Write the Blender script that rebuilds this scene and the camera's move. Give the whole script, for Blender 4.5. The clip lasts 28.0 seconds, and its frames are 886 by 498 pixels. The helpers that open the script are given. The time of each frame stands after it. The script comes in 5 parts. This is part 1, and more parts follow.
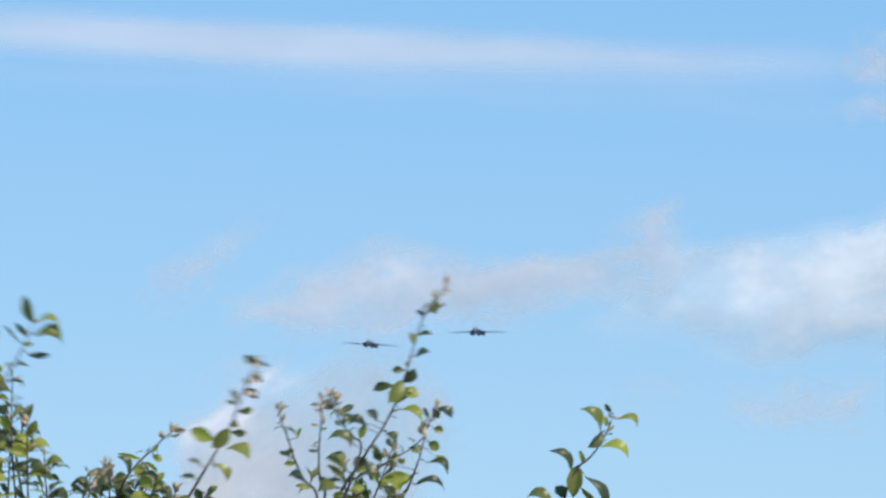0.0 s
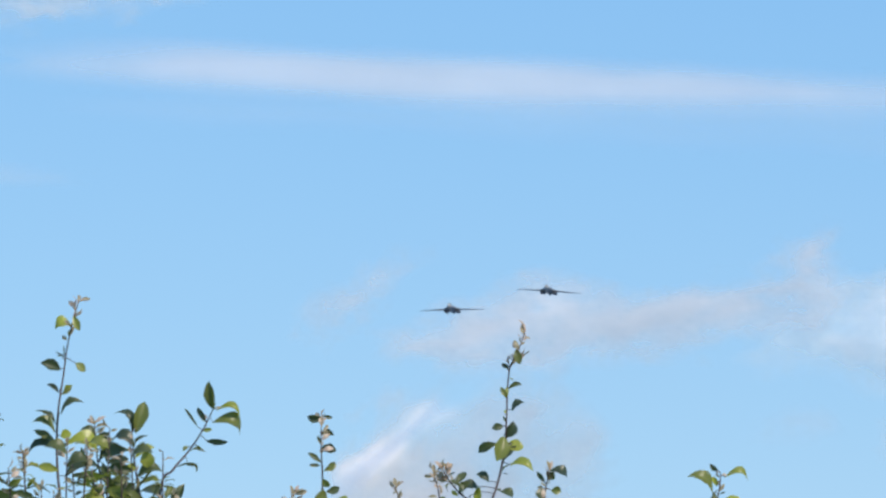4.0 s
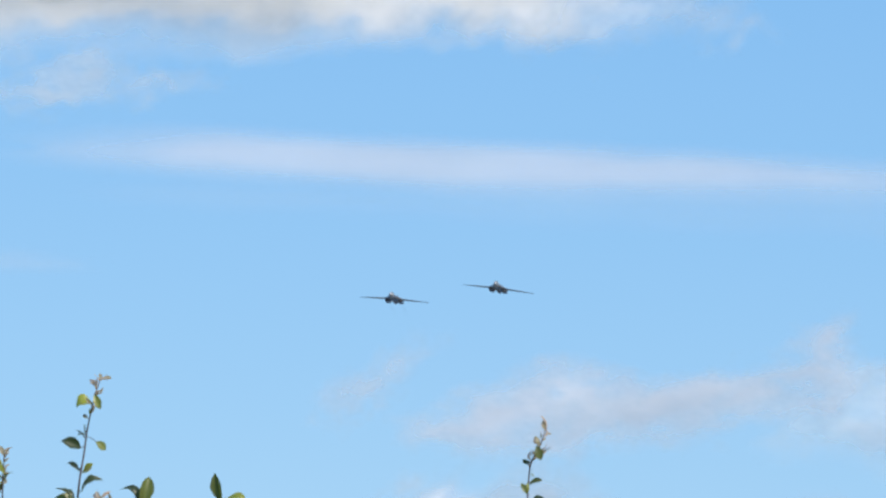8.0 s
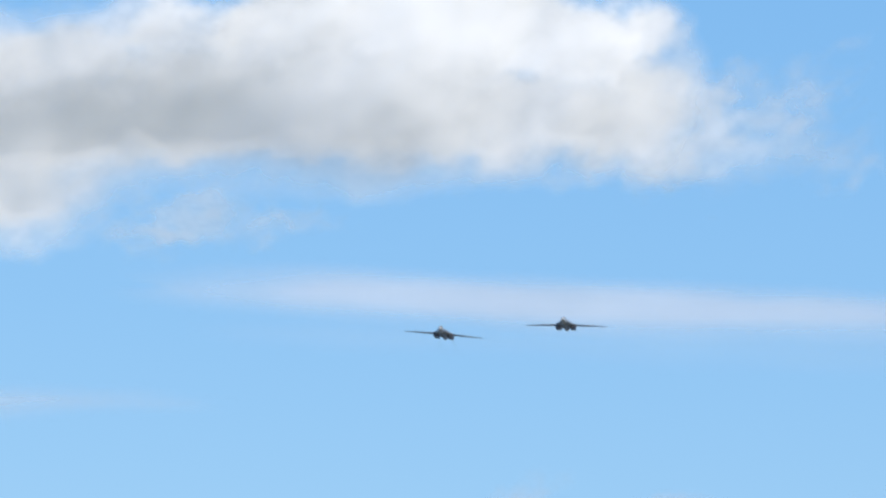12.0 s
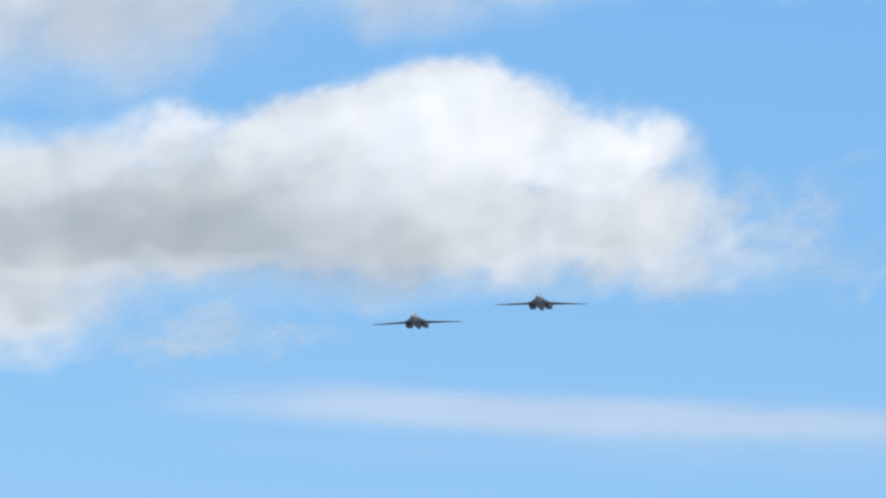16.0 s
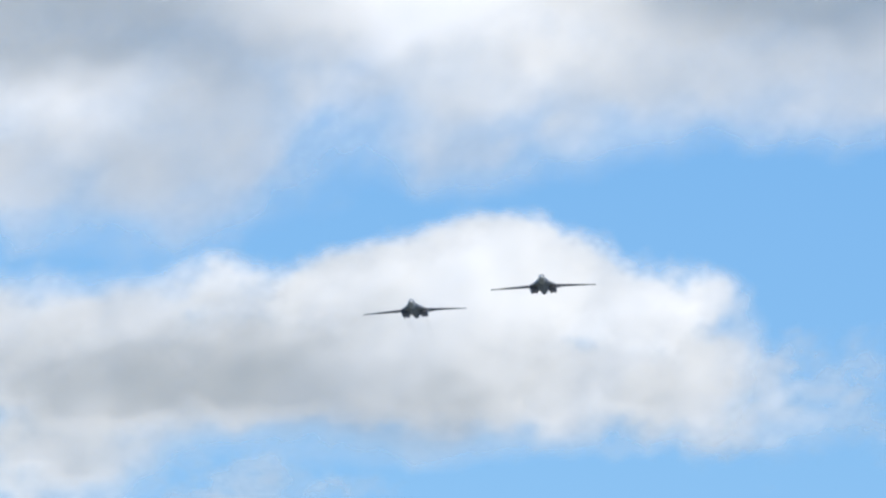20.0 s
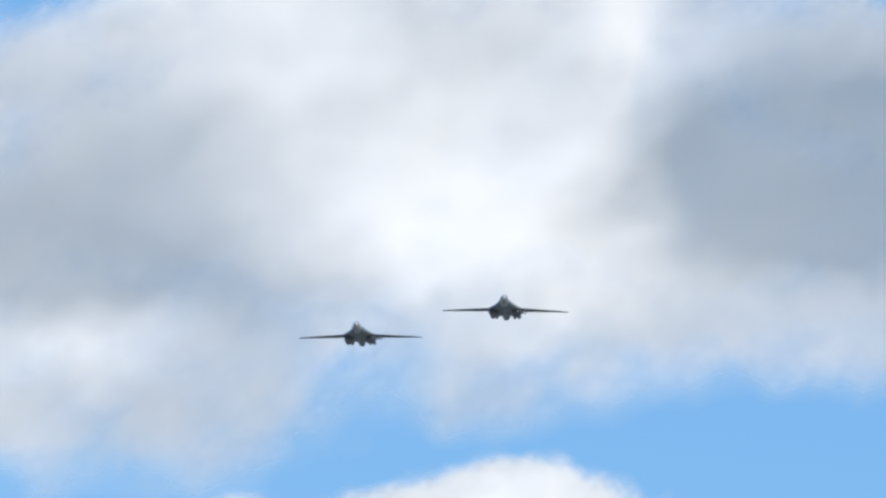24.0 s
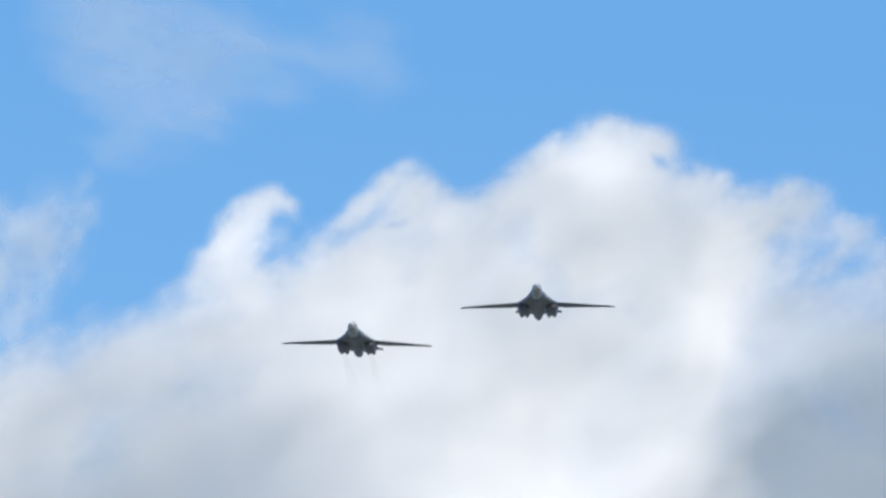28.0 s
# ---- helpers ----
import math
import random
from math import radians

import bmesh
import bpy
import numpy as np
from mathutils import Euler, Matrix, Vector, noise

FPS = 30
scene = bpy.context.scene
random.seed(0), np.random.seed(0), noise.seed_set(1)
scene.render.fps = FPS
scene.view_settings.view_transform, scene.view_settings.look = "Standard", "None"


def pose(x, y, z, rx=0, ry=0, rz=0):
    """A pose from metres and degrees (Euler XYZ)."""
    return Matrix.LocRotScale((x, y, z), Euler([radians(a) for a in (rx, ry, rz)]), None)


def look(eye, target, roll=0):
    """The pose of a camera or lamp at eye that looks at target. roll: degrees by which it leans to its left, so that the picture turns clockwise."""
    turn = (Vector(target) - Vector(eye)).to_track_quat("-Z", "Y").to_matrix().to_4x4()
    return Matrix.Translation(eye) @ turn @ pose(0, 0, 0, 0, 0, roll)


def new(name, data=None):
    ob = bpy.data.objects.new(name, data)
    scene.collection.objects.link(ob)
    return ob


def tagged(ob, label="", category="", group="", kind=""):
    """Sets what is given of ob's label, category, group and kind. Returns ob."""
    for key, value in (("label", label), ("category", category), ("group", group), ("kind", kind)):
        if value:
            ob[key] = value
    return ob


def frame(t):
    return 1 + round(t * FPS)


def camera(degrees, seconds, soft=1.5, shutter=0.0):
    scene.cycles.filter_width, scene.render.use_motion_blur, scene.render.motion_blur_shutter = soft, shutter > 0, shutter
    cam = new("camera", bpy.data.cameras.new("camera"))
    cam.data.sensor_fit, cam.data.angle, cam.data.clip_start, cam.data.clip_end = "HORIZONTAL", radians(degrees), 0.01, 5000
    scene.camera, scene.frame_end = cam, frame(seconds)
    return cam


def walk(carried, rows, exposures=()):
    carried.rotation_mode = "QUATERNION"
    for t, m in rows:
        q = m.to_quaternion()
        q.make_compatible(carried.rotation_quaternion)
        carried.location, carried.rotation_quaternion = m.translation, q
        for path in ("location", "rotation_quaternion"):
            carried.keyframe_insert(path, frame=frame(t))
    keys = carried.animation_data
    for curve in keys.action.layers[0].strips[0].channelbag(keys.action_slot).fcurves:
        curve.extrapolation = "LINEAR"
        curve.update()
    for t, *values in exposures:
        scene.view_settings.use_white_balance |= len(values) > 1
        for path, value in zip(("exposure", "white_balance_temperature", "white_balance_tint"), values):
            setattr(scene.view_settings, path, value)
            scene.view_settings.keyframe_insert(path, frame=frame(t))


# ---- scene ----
# A hand-held long-lens view of two swing-wing bombers flying in over a garden shrub.

# ---- camera and its path ----
FOV = 7.8
cam = camera(FOV, 28.0, soft=2.5, shutter=1.0)
walk(cam, [
    (0.0, pose(0, 0, 1.565, 96.460, 0.392, -1.979)),
    (0.5, pose(0, 0, 1.598, 96.377, 0.332, -1.906)),
    (1.0, pose(0, 0, 1.596, 96.268, 0.322, -1.798)),
    (1.5, pose(0, 0, 1.638, 96.276, 0.344, -1.540)),
    (2.0, pose(0, 0, 1.589, 96.340, 0.362, -1.371)),
    (2.5, pose(0, 0, 1.600, 96.454, 0.364, -1.095)),
    (3.0, pose(0, 0, 1.605, 96.567, 0.330, -0.777)),
    (3.5, pose(0, 0, 1.630, 96.690, 0.332, -0.606)),
    (5.5, pose(0, 0, 1.617, 96.974, 0.432, -0.711)),
    (6.0, pose(0, 0, 1.608, 97.113, 0.434, -0.655)),
    (6.5, pose(0, 0, 1.616, 97.175, 0.462, -0.651)),
    (7.0, pose(0, 0, 1.609, 97.250, 0.448, -0.617)),
    (7.5, pose(0, 0, 1.609, 97.360, 0.452, -0.506)),
    (8.0, pose(0, 0, 1.639, 97.525, 0.432, -0.460)),
    (8.5, pose(0, 0, 1.626, 97.595, 0.468, -0.391)),
    (9.0, pose(0, 0, 1.622, 97.716, 0.412, -0.251)),
    (9.5, pose(0, 0, 1.611, 97.817, 0.389, -0.096)),
    (10.0, pose(0, 0, 1.619, 98.004, 0.357, -0.000)),
    (10.5, pose(0, 0, 1.612, 98.186, 0.310, 0.119)),
    (11.0, pose(0, 0, 1.612, 98.415, 0.299, 0.208)),
    (11.5, pose(0, 0, 1.612, 98.649, 0.285, 0.354)),
    (12.0, pose(0, 0, 1.612, 98.762, 0.244, 0.567)),
    (12.5, pose(0, 0, 1.612, 98.861, 0.247, 0.590)),
    (14.5, pose(0, 0, 1.612, 99.468, 0.299, 0.597)),
    (15.0, pose(0, 0, 1.612, 99.574, 0.310, 0.524)),
    (15.5, pose(0, 0, 1.612, 99.642, 0.324, 0.542)),
    (16.0, pose(0, 0, 1.612, 99.755, 0.285, 0.666)),
    (16.5, pose(0, 0, 1.612, 99.958, 0.196, 0.777)),
    (17.0, pose(0, 0, 1.612, 100.085, 0.073, 0.853)),
    (17.5, pose(0, 0, 1.612, 100.236, -0.003, 0.749)),
    (18.0, pose(0, 0, 1.612, 100.459, -0.114, 0.668)),
    (18.5, pose(0, 0, 1.612, 100.663, -0.172, 0.612)),
    (19.0, pose(0, 0, 1.612, 100.815, -0.219, 0.679)),
    (19.5, pose(0, 0, 1.612, 100.969, -0.285, 0.819)),
    (20.0, pose(0, 0, 1.612, 101.118, -0.384, 0.974)),
    (20.5, pose(0, 0, 1.612, 101.214, -0.448, 1.108)),
    (21.0, pose(0, 0, 1.612, 101.423, -0.504, 1.249)),
    (21.5, pose(0, 0, 1.612, 101.708, -0.579, 1.279)),
    (23.5, pose(0, 0, 1.612, 102.923, -0.571, 1.194)),
    (24.0, pose(0, 0, 1.612, 103.265, -0.583, 1.127)),
    (24.5, pose(0, 0, 1.612, 103.578, -0.564, 1.040)),
    (25.0, pose(0, 0, 1.612, 103.876, -0.562, 1.058)),
    (25.5, pose(0, 0, 1.612, 103.991, -0.526, 1.157)),
    (26.0, pose(0, 0, 1.612, 104.199, -0.354, 1.326)),
    (26.5, pose(0, 0, 1.612, 104.562, -0.224, 1.548)),
    (27.0, pose(0, 0, 1.612, 105.017, -0.337, 1.751)),
    (27.5, pose(0, 0, 1.612, 105.429, -0.454, 1.904)),
    (28.0, pose(0, 0, 1.612, 105.943, -0.581, 1.922)),
])

# ---- world, sun, exposure ----
SUN_EL, SUN_AZ = 42.0, 140.0     # azimuth clockwise from the view's heading (+y)
world = bpy.data.worlds.new("sky")
scene.world = world
world.use_nodes = True
wn, wl = world.node_tree.nodes, world.node_tree.links
wn.clear()
sky_tex = wn.new("ShaderNodeTexSky")
sky_tex.sky_type = "NISHITA"
sky_tex.sun_disc = False
sky_tex.sun_elevation, sky_tex.sun_rotation = radians(SUN_EL), radians(SUN_AZ)
sky_tex.air_density, sky_tex.dust_density, sky_tex.ozone_density = 1.0, 0.2, 2.0
tint = wn.new("ShaderNodeMix")
tint.data_type, tint.blend_type = "RGBA", "MULTIPLY"
tint.inputs["Factor"].default_value = 1.0
wl.new(sky_tex.outputs["Color"], tint.inputs[6])
tint.inputs[7].default_value = (0.727, 0.642, 0.395, 1.0)
haze = wn.new("ShaderNodeMix")     # the summer haze that evens out the blue
haze.data_type, haze.blend_type = "RGBA", "ADD"
haze.inputs["Factor"].default_value = 1.0
wl.new(tint.outputs[2], haze.inputs[6])
haze.inputs[7].default_value = (0.31, 2.33, 6.42, 1.0)
back = wn.new("ShaderNodeBackground")
back.inputs["Strength"].default_value = 0.0985
wl.new(haze.outputs[2], back.inputs["Color"])
wout = wn.new("ShaderNodeOutputWorld")
wl.new(back.outputs[0], wout.inputs["Surface"])

sun_data = bpy.data.lights.new("sun", "SUN")
sun_data.energy, sun_data.angle, sun_data.color = 3.88, radians(0.53), (1.0, 0.893, 0.757)
sun = new("sun", sun_data)
sun_dir = Vector((math.sin(radians(SUN_AZ)) * math.cos(radians(SUN_EL)), math.cos(radians(SUN_AZ)) * math.cos(radians(SUN_EL)), math.sin(radians(SUN_EL))))
sun.matrix_world = look(sun_dir * 100, (0, 0, 0))

# ---- the angular plan of the sky ----
# The sky is laid out from pixel places in the camera's view, in steps of one angular unit (1 / UNIT radian), x to the
# right, y down, about MID at the elevation TILT.
UNIT = 784 / math.tan(radians(FOV / 2))
MID = (379.0, -509.0)
TILT = radians(11.2)
EYE = Vector((0, 0, 1.6))


def heading(x, y):
    """Unit direction(s) of the sky plan's place (x, y); numpy arrays or numbers."""
    u, v = (np.asarray(x, float) - MID[0]) / UNIT, -(np.asarray(y, float) - MID[1]) / UNIT
    dx, dy, dz = np.sin(u) * np.cos(v), np.cos(u) * np.cos(v), np.sin(v)
    c, s = math.cos(TILT), math.sin(TILT)
    return np.stack([dx, c * dy - s * dz, s * dy + c * dz], -1)


def at_distance(x, y, d):
    return EYE + Vector(heading(x, y)) * d


# ---- materials ----
def material(name):
    m = bpy.data.materials.new(name)
    m.use_nodes = True
    n, l = m.node_tree.nodes, m.node_tree.links
    n.clear()
    out = n.new("ShaderNodeOutputMaterial")
    return m, n, l, out


def noise_node(n, l, scale, detail=4.0, rough=0.55, coords="Object"):
    co = n.new("ShaderNodeTexCoord")
    tx = n.new("ShaderNodeTexNoise")
    tx.inputs["Scale"].default_value, tx.inputs["Detail"].default_value, tx.inputs["Roughness"].default_value = scale, detail, rough
    l.new(co.outputs[coords], tx.inputs["Vector"])
    return tx


def ramp(n, l, source, stops):
    r = n.new("ShaderNodeValToRGB")
    el = r.color_ramp.elements
    while len(el) < len(stops):
        el.new(0.5)
    for e, (p, c) in zip(el, stops):
        e.position, e.color = p, (*c, 1)
    l.new(source, r.inputs[0])
    return r


def paint_material(name, low, high, rough, scale=0.5, metal=0.0):
    """Worn matt paint: large mottling and fine streaks, with a fine bump."""
    m, n, l, out = material(name)
    b = n.new("ShaderNodeBsdfPrincipled")
    big, fine = noise_node(n, l, scale, 5), noise_node(n, l, scale * 9, 3)
    mix = n.new("ShaderNodeMath")
    mix.operation = "MULTIPLY_ADD"
    l.new(fine.outputs[0], mix.inputs[0])
    mix.inputs[1].default_value = 0.35
    l.new(big.outputs[0], mix.inputs[2])
    r = ramp(n, l, mix.outputs[0], [(0.4, low), (0.95, high)])
    l.new(r.outputs[0], b.inputs["Base Color"])
    b.inputs["Roughness"].default_value, b.inputs["Metallic"].default_value = rough, metal
    bump = n.new("ShaderNodeBump")
    bump.inputs["Strength"].default_value, bump.inputs["Distance"].default_value = 0.15, 0.02
    l.new(fine.outputs[0], bump.inputs["Height"])
    l.new(bump.outputs[0], b.inputs["Normal"])
    l.new(b.outputs[0], out.inputs["Surface"])
    return m


def leaf_material(name, dark, light, tr_gain, through_part):
    """Thin leaf: glossy upper skin, light passing through, colour varied from leaf to leaf and along it."""
    m, n, l, out = material(name)
    info = n.new("ShaderNodeObjectInfo")
    tx = noise_node(n, l, 60, 3)
    add = n.new("ShaderNodeMath")
    add.operation = "MULTIPLY_ADD"
    l.new(tx.outputs[0], add.inputs[0])
    add.inputs[1].default_value = 0.35
    sub = n.new("ShaderNodeMath")
    sub.operation = "SUBTRACT"
    l.new(info.outputs["Random"], sub.inputs[0])
    sub.inputs[1].default_value = 0.17
    l.new(sub.outputs[0], add.inputs[2])
    r = ramp(n, l, add.outputs[0], [(0.0, dark), (0.5, tuple(0.84 * a + 0.16 * b for a, b in zip(dark, light))), (0.75, tuple(0.55 * a + 0.45 * b for a, b in zip(dark, light))), (1.0, light)])
    p = n.new("ShaderNodeBsdfPrincipled")
    l.new(r.outputs[0], p.inputs["Base Color"])
    p.inputs["Roughness"].default_value = 0.36
    t = n.new("ShaderNodeBsdfTranslucent")
    g = n.new("ShaderNodeMix")
    g.data_type, g.blend_type = "RGBA", "MULTIPLY"
    g.inputs["Factor"].default_value = 1.0
    l.new(r.outputs[0], g.inputs[6])
    g.inputs[7].default_value = (*tr_gain, 1)
    l.new(g.outputs[2], t.inputs["Color"])
    mx = n.new("ShaderNodeMixShader")
    mx.inputs[0].default_value = through_part
    l.new(p.outputs[0], mx.inputs[1])
    l.new(t.outputs[0], mx.inputs[2])
    l.new(mx.outputs[0], out.inputs["Surface"])
    return m


def cloud_material(name, color, thick_color, through_part=0.15, fine=0.08):
    """Water droplets: white scatter, partly light coming through, thinning out with the cloud's density."""
    m, n, l, out = material(name)
    at = n.new("ShaderNodeAttribute")
    at.attribute_name = "cover"
    tx = noise_node(n, l, 0.03, 3, 0.5)
    # thin places break up: density * (1 + fine * (noise - 0.5) * (1 - density))
    c1 = n.new("ShaderNodeMath")
    c1.operation = "SUBTRACT"
    l.new(tx.outputs[0], c1.inputs[0])
    c1.inputs[1].default_value = 0.5
    inv = n.new("ShaderNodeMath")
    inv.operation = "SUBTRACT"
    inv.inputs[0].default_value = 1.0
    l.new(at.outputs["Fac"], inv.inputs[1])
    c2 = n.new("ShaderNodeMath")
    c2.operation = "MULTIPLY"
    l.new(c1.outputs[0], c2.inputs[0])
    l.new(inv.outputs[0], c2.inputs[1])
    c3 = n.new("ShaderNodeMath")
    c3.operation = "MULTIPLY_ADD"
    l.new(c2.outputs[0], c3.inputs[0])
    c3.inputs[1].default_value = fine * 4
    c3.inputs[2].default_value = 1.0
    c4 = n.new("ShaderNodeMath")
    c4.operation, c4.use_clamp = "MULTIPLY", True
    l.new(c3.outputs[0], c4.inputs[0])
    l.new(at.outputs["Fac"], c4.inputs[1])
    d, t = n.new("ShaderNodeBsdfDiffuse"), n.new("ShaderNodeBsdfTranslucent")
    big = noise_node(n, l, 0.011, 5, 0.5)
    tone = ramp(n, l, big.outputs[0], [(0.3, thick_color), (0.62, color)])
    l.new(tone.outputs[0], d.inputs["Color"])
    l.new(tone.outputs[0], t.inputs["Color"])
    body = n.new("ShaderNodeMixShader")
    body.inputs[0].default_value = through_part
    l.new(d.outputs[0], body.inputs[1])
    l.new(t.outputs[0], body.inputs[2])
    clear = n.new("ShaderNodeBsdfTransparent")
    mx = n.new("ShaderNodeMixShader")
    l.new(c4.outputs[0], mx.inputs[0])
    l.new(clear.outputs[0], mx.inputs[1])
    l.new(body.outputs[0], mx.inputs[2])
    l.new(mx.outputs[0], out.inputs["Surface"])
    return m


# aircraft greys, lightened and blued to put distance haze into the colour
HAZED_GREY_PAINT = paint_material("hazed_dark_grey_paint", (0.115, 0.13, 0.162), (0.155, 0.17, 0.202), 0.5)
# fuselage and gloves paler than the wings: sunlight on them put into the paint
HAZED_LIT_BODY_PAINT = paint_material("hazed_lit_body_grey_paint", (0.135, 0.148, 0.172), (0.178, 0.192, 0.215), 0.5)
# nacelles darker and bluer: underside shade and haze put into the paint
SHADED_NACELLE_PAINT = paint_material("shaded_nacelle_grey_paint", (0.105, 0.114, 0.158), (0.14, 0.149, 0.195), 0.5)
# front and nose paler still, with the sunlight painted in
SUNLIT_FRONT_PAINT = paint_material("sunlit_front_grey_paint", (0.29, 0.292, 0.29), (0.36, 0.36, 0.352), 0.5)
SUNLIT_NOSE_PAINT = paint_material("sunlit_nose_grey_paint", (0.46, 0.455, 0.44), (0.56, 0.55, 0.53), 0.45)
SOOT_METAL = paint_material("sooty_metal", (0.09, 0.092, 0.1), (0.13, 0.13, 0.135), 0.6, 1.5, 0.2)
DARK_DUCT = paint_material("dark_duct", (0.09, 0.096, 0.11), (0.12, 0.125, 0.14), 0.7, 1.0)
COCKPIT_GLASS = paint_material("dark_cockpit_glass", (0.05, 0.055, 0.06), (0.07, 0.075, 0.08), 0.08, 0.5)
LEAF = leaf_material("green_leaf", (0.052, 0.074, 0.045), (0.42, 0.44, 0.07), (1.3, 1.35, 0.7), 0.42)
YOUNG_LEAF = leaf_material("young_reddish_leaf", (0.36, 0.32, 0.19), (0.74, 0.58, 0.47), (1.2, 1.0, 0.8), 0.45)
BARK = paint_material("brown_twig_bark", (0.04, 0.026, 0.026), (0.09, 0.058, 0.052), 0.6, 12)
GRASS = paint_material("rough_grass", (0.135, 0.135, 0.095), (0.215, 0.205, 0.15), 0.9, 0.6)
WHITE_CLOUD = cloud_material("white_cloud", (0.94, 0.925, 0.90), (0.92, 0.905, 0.88), 0.12, 0.03)
# low clouds: reddening by haze near the horizon is put into their colour
HAZE_TINTED_CLOUD = cloud_material("haze_tinted_low_cloud", (0.89, 0.815, 0.79), (0.86, 0.785, 0.765), 0.12, 0.03)
SMOKE = cloud_material("exhaust_smoke", (0.10, 0.09, 0.08), (0.07, 0.06, 0.055), 0.2, 0.1)
THIN_CLOUD = cloud_material("thin_high_cloud", (0.92, 0.91, 0.93), (0.89, 0.88, 0.91), 0.15, 0.03)


# ---- mesh helpers ----
def part(name, bm, mat, parent, label=""):
    """One mesh object under a thing or a part."""
    me = bpy.data.meshes.new(name)
    bm.to_mesh(me)
    bm.free()
    for p in me.polygons:
        p.use_smooth = True
    me.materials.append(mat)
    ob = new(name, me)
    ob.parent = parent
    return tagged(ob, label)


def loft(bm, rings, cap=True):
    """Skin rings of equal count of points; returns the vertices."""
    rows = [[bm.verts.new(p) for p in ring] for ring in rings]
    k = len(rows[0])
    for a, b in zip(rows, rows[1:]):
        for i in range(k):
            bm.faces.new((a[i], a[(i + 1) % k], b[(i + 1) % k], b[i]))
    if cap:
        bm.faces.new(rows[0][::-1])
        bm.faces.new(rows[-1])
    bmesh.ops.recalc_face_normals(bm, faces=bm.faces)
    return rows


def tube(bm, points, radii, sides=7):
    """A tapered tube along a line."""
    rings = []
    for i, p in enumerate(points):
        a, b = points[max(i - 1, 0)], points[min(i + 1, len(points) - 1)]
        d = (Vector(b) - Vector(a)).normalized()
        s = d.cross(Vector((0, 1, 0.01))).normalized()
        o = s.cross(d)
        rings.append([Vector(p) + (s * math.cos(2 * math.pi * j / sides) + o * math.sin(2 * math.pi * j / sides)) * radii[i] for j in range(sides)])
    loft(bm, rings)


def smooth_line(points, steps=5):
    """Catmull-Rom line through 3D points."""
    pts = [Vector(p) for p in points]
    pts = [2 * pts[0] - pts[1], *pts, 2 * pts[-1] - pts[-2]]
    line = []
    for a, b, c, d in zip(pts, pts[1:], pts[2:], pts[3:]):
        for k in range(steps):
            t = k / steps
            line.append(0.5 * (2 * b + (c - a) * t + (2 * a - 5 * b + 4 * c - d) * t * t + (3 * b - a - 3 * c + d) * t ** 3))
    return [*line, pts[-2]]


# ---- ground ----
bm = bmesh.new()
ground_rings = [0, 3, 8, 20, 60, 200, 800, 4900]
verts = [[bm.verts.new((r * math.cos(a), r * math.sin(a), 0.04 * noise.noise((r * math.cos(a) * 0.3, r * math.sin(a) * 0.3, 0)) if r < 100 else 0)) for a in np.linspace(0, 2 * math.pi, 48, endpoint=False)] for r in ground_rings[1:]]
hub = bm.verts.new((0, 0, 0))
for i in range(48):
    bm.faces.new((hub, verts[0][i], verts[0][(i + 1) % 48]))
    for a, b in zip(verts, verts[1:]):
        bm.faces.new((a[i], b[i], b[(i + 1) % 48], a[(i + 1) % 48]))
ground = part("ground", bm, GRASS, None)
tagged(ground, "rough green grass ground reaching the horizon", "ground", kind="structure")


# ---- clouds ----
# A cloud is the near side of a mass of droplets: a relief shaped to show wanted light and dark patches, thinning out
# towards ragged rims.
def spectral(shape, step, seed, beta=3.2, scale=260, stretch=1.0, wind=0.0):
    """A random field of lumps, about 0 with a spread of 1; its largest lumps have that size, drawn out along the wind.
    """
    ny, nx = shape
    my, mx = ny + 64, nx + 64
    ky, kx = np.meshgrid(np.fft.fftfreq(my, step), np.fft.fftfreq(mx, step), indexing="ij")
    c, s = math.cos(radians(wind)), math.sin(radians(wind))
    along, across = (kx * c + ky * s) * stretch, -kx * s + ky * c
    power = (along ** 2 + across ** 2 + (1.0 / scale) ** 2) ** (-beta / 4)
    field = np.real(np.fft.ifft2(np.fft.fft2(np.random.RandomState(seed).standard_normal((my, mx))) * power))[:ny, :nx]
    return (field - field.mean()) / field.std()


def turned(x, y, cx, cy, rx, ry, turn):
    c, s = math.cos(radians(turn)), math.sin(radians(turn))
    dx, dy = x - cx, y - cy
    return np.hypot((c * dx + s * dy) / rx, (-s * dx + c * dy) / ry)


def mass(x, y, puffs, blend=15.0):
    """Depth inside the blended union of ellipses (cx, cy, rx, ry, turn), in the plan's units; negative outside."""
    total = 0
    for cx, cy, rx, ry, *turn in puffs:
        a = turn[0] if turn else 0
        near, slope = turned(x, y, cx, cy, rx, ry, a) + 1e-6, turned(x, y, cx, cy, rx * rx, ry * ry, a) + 1e-9
        d = np.minimum(near * (1 - near) / slope, (1 - near) * min(rx, ry) + 1e3 * (near > 1))
        total = total + np.exp(np.clip(d, -400, 260) / blend)
    return blend * np.log(total)


def swell(x, y, spots, start):
    """A smooth field: a start value and soft spots (cx, cy, rx, ry, turn, change)."""
    total = np.full_like(x, start)
    for cx, cy, rx, ry, turn, change in spots:
        total = total + change * np.exp(-turned(x, y, cx, cy, rx, ry, turn) ** 2)
    return total


def edge(a, lo, hi):
    t = np.clip((a - lo) / (hi - lo), 0, 1)
    return t * t * (3 - 2 * t)


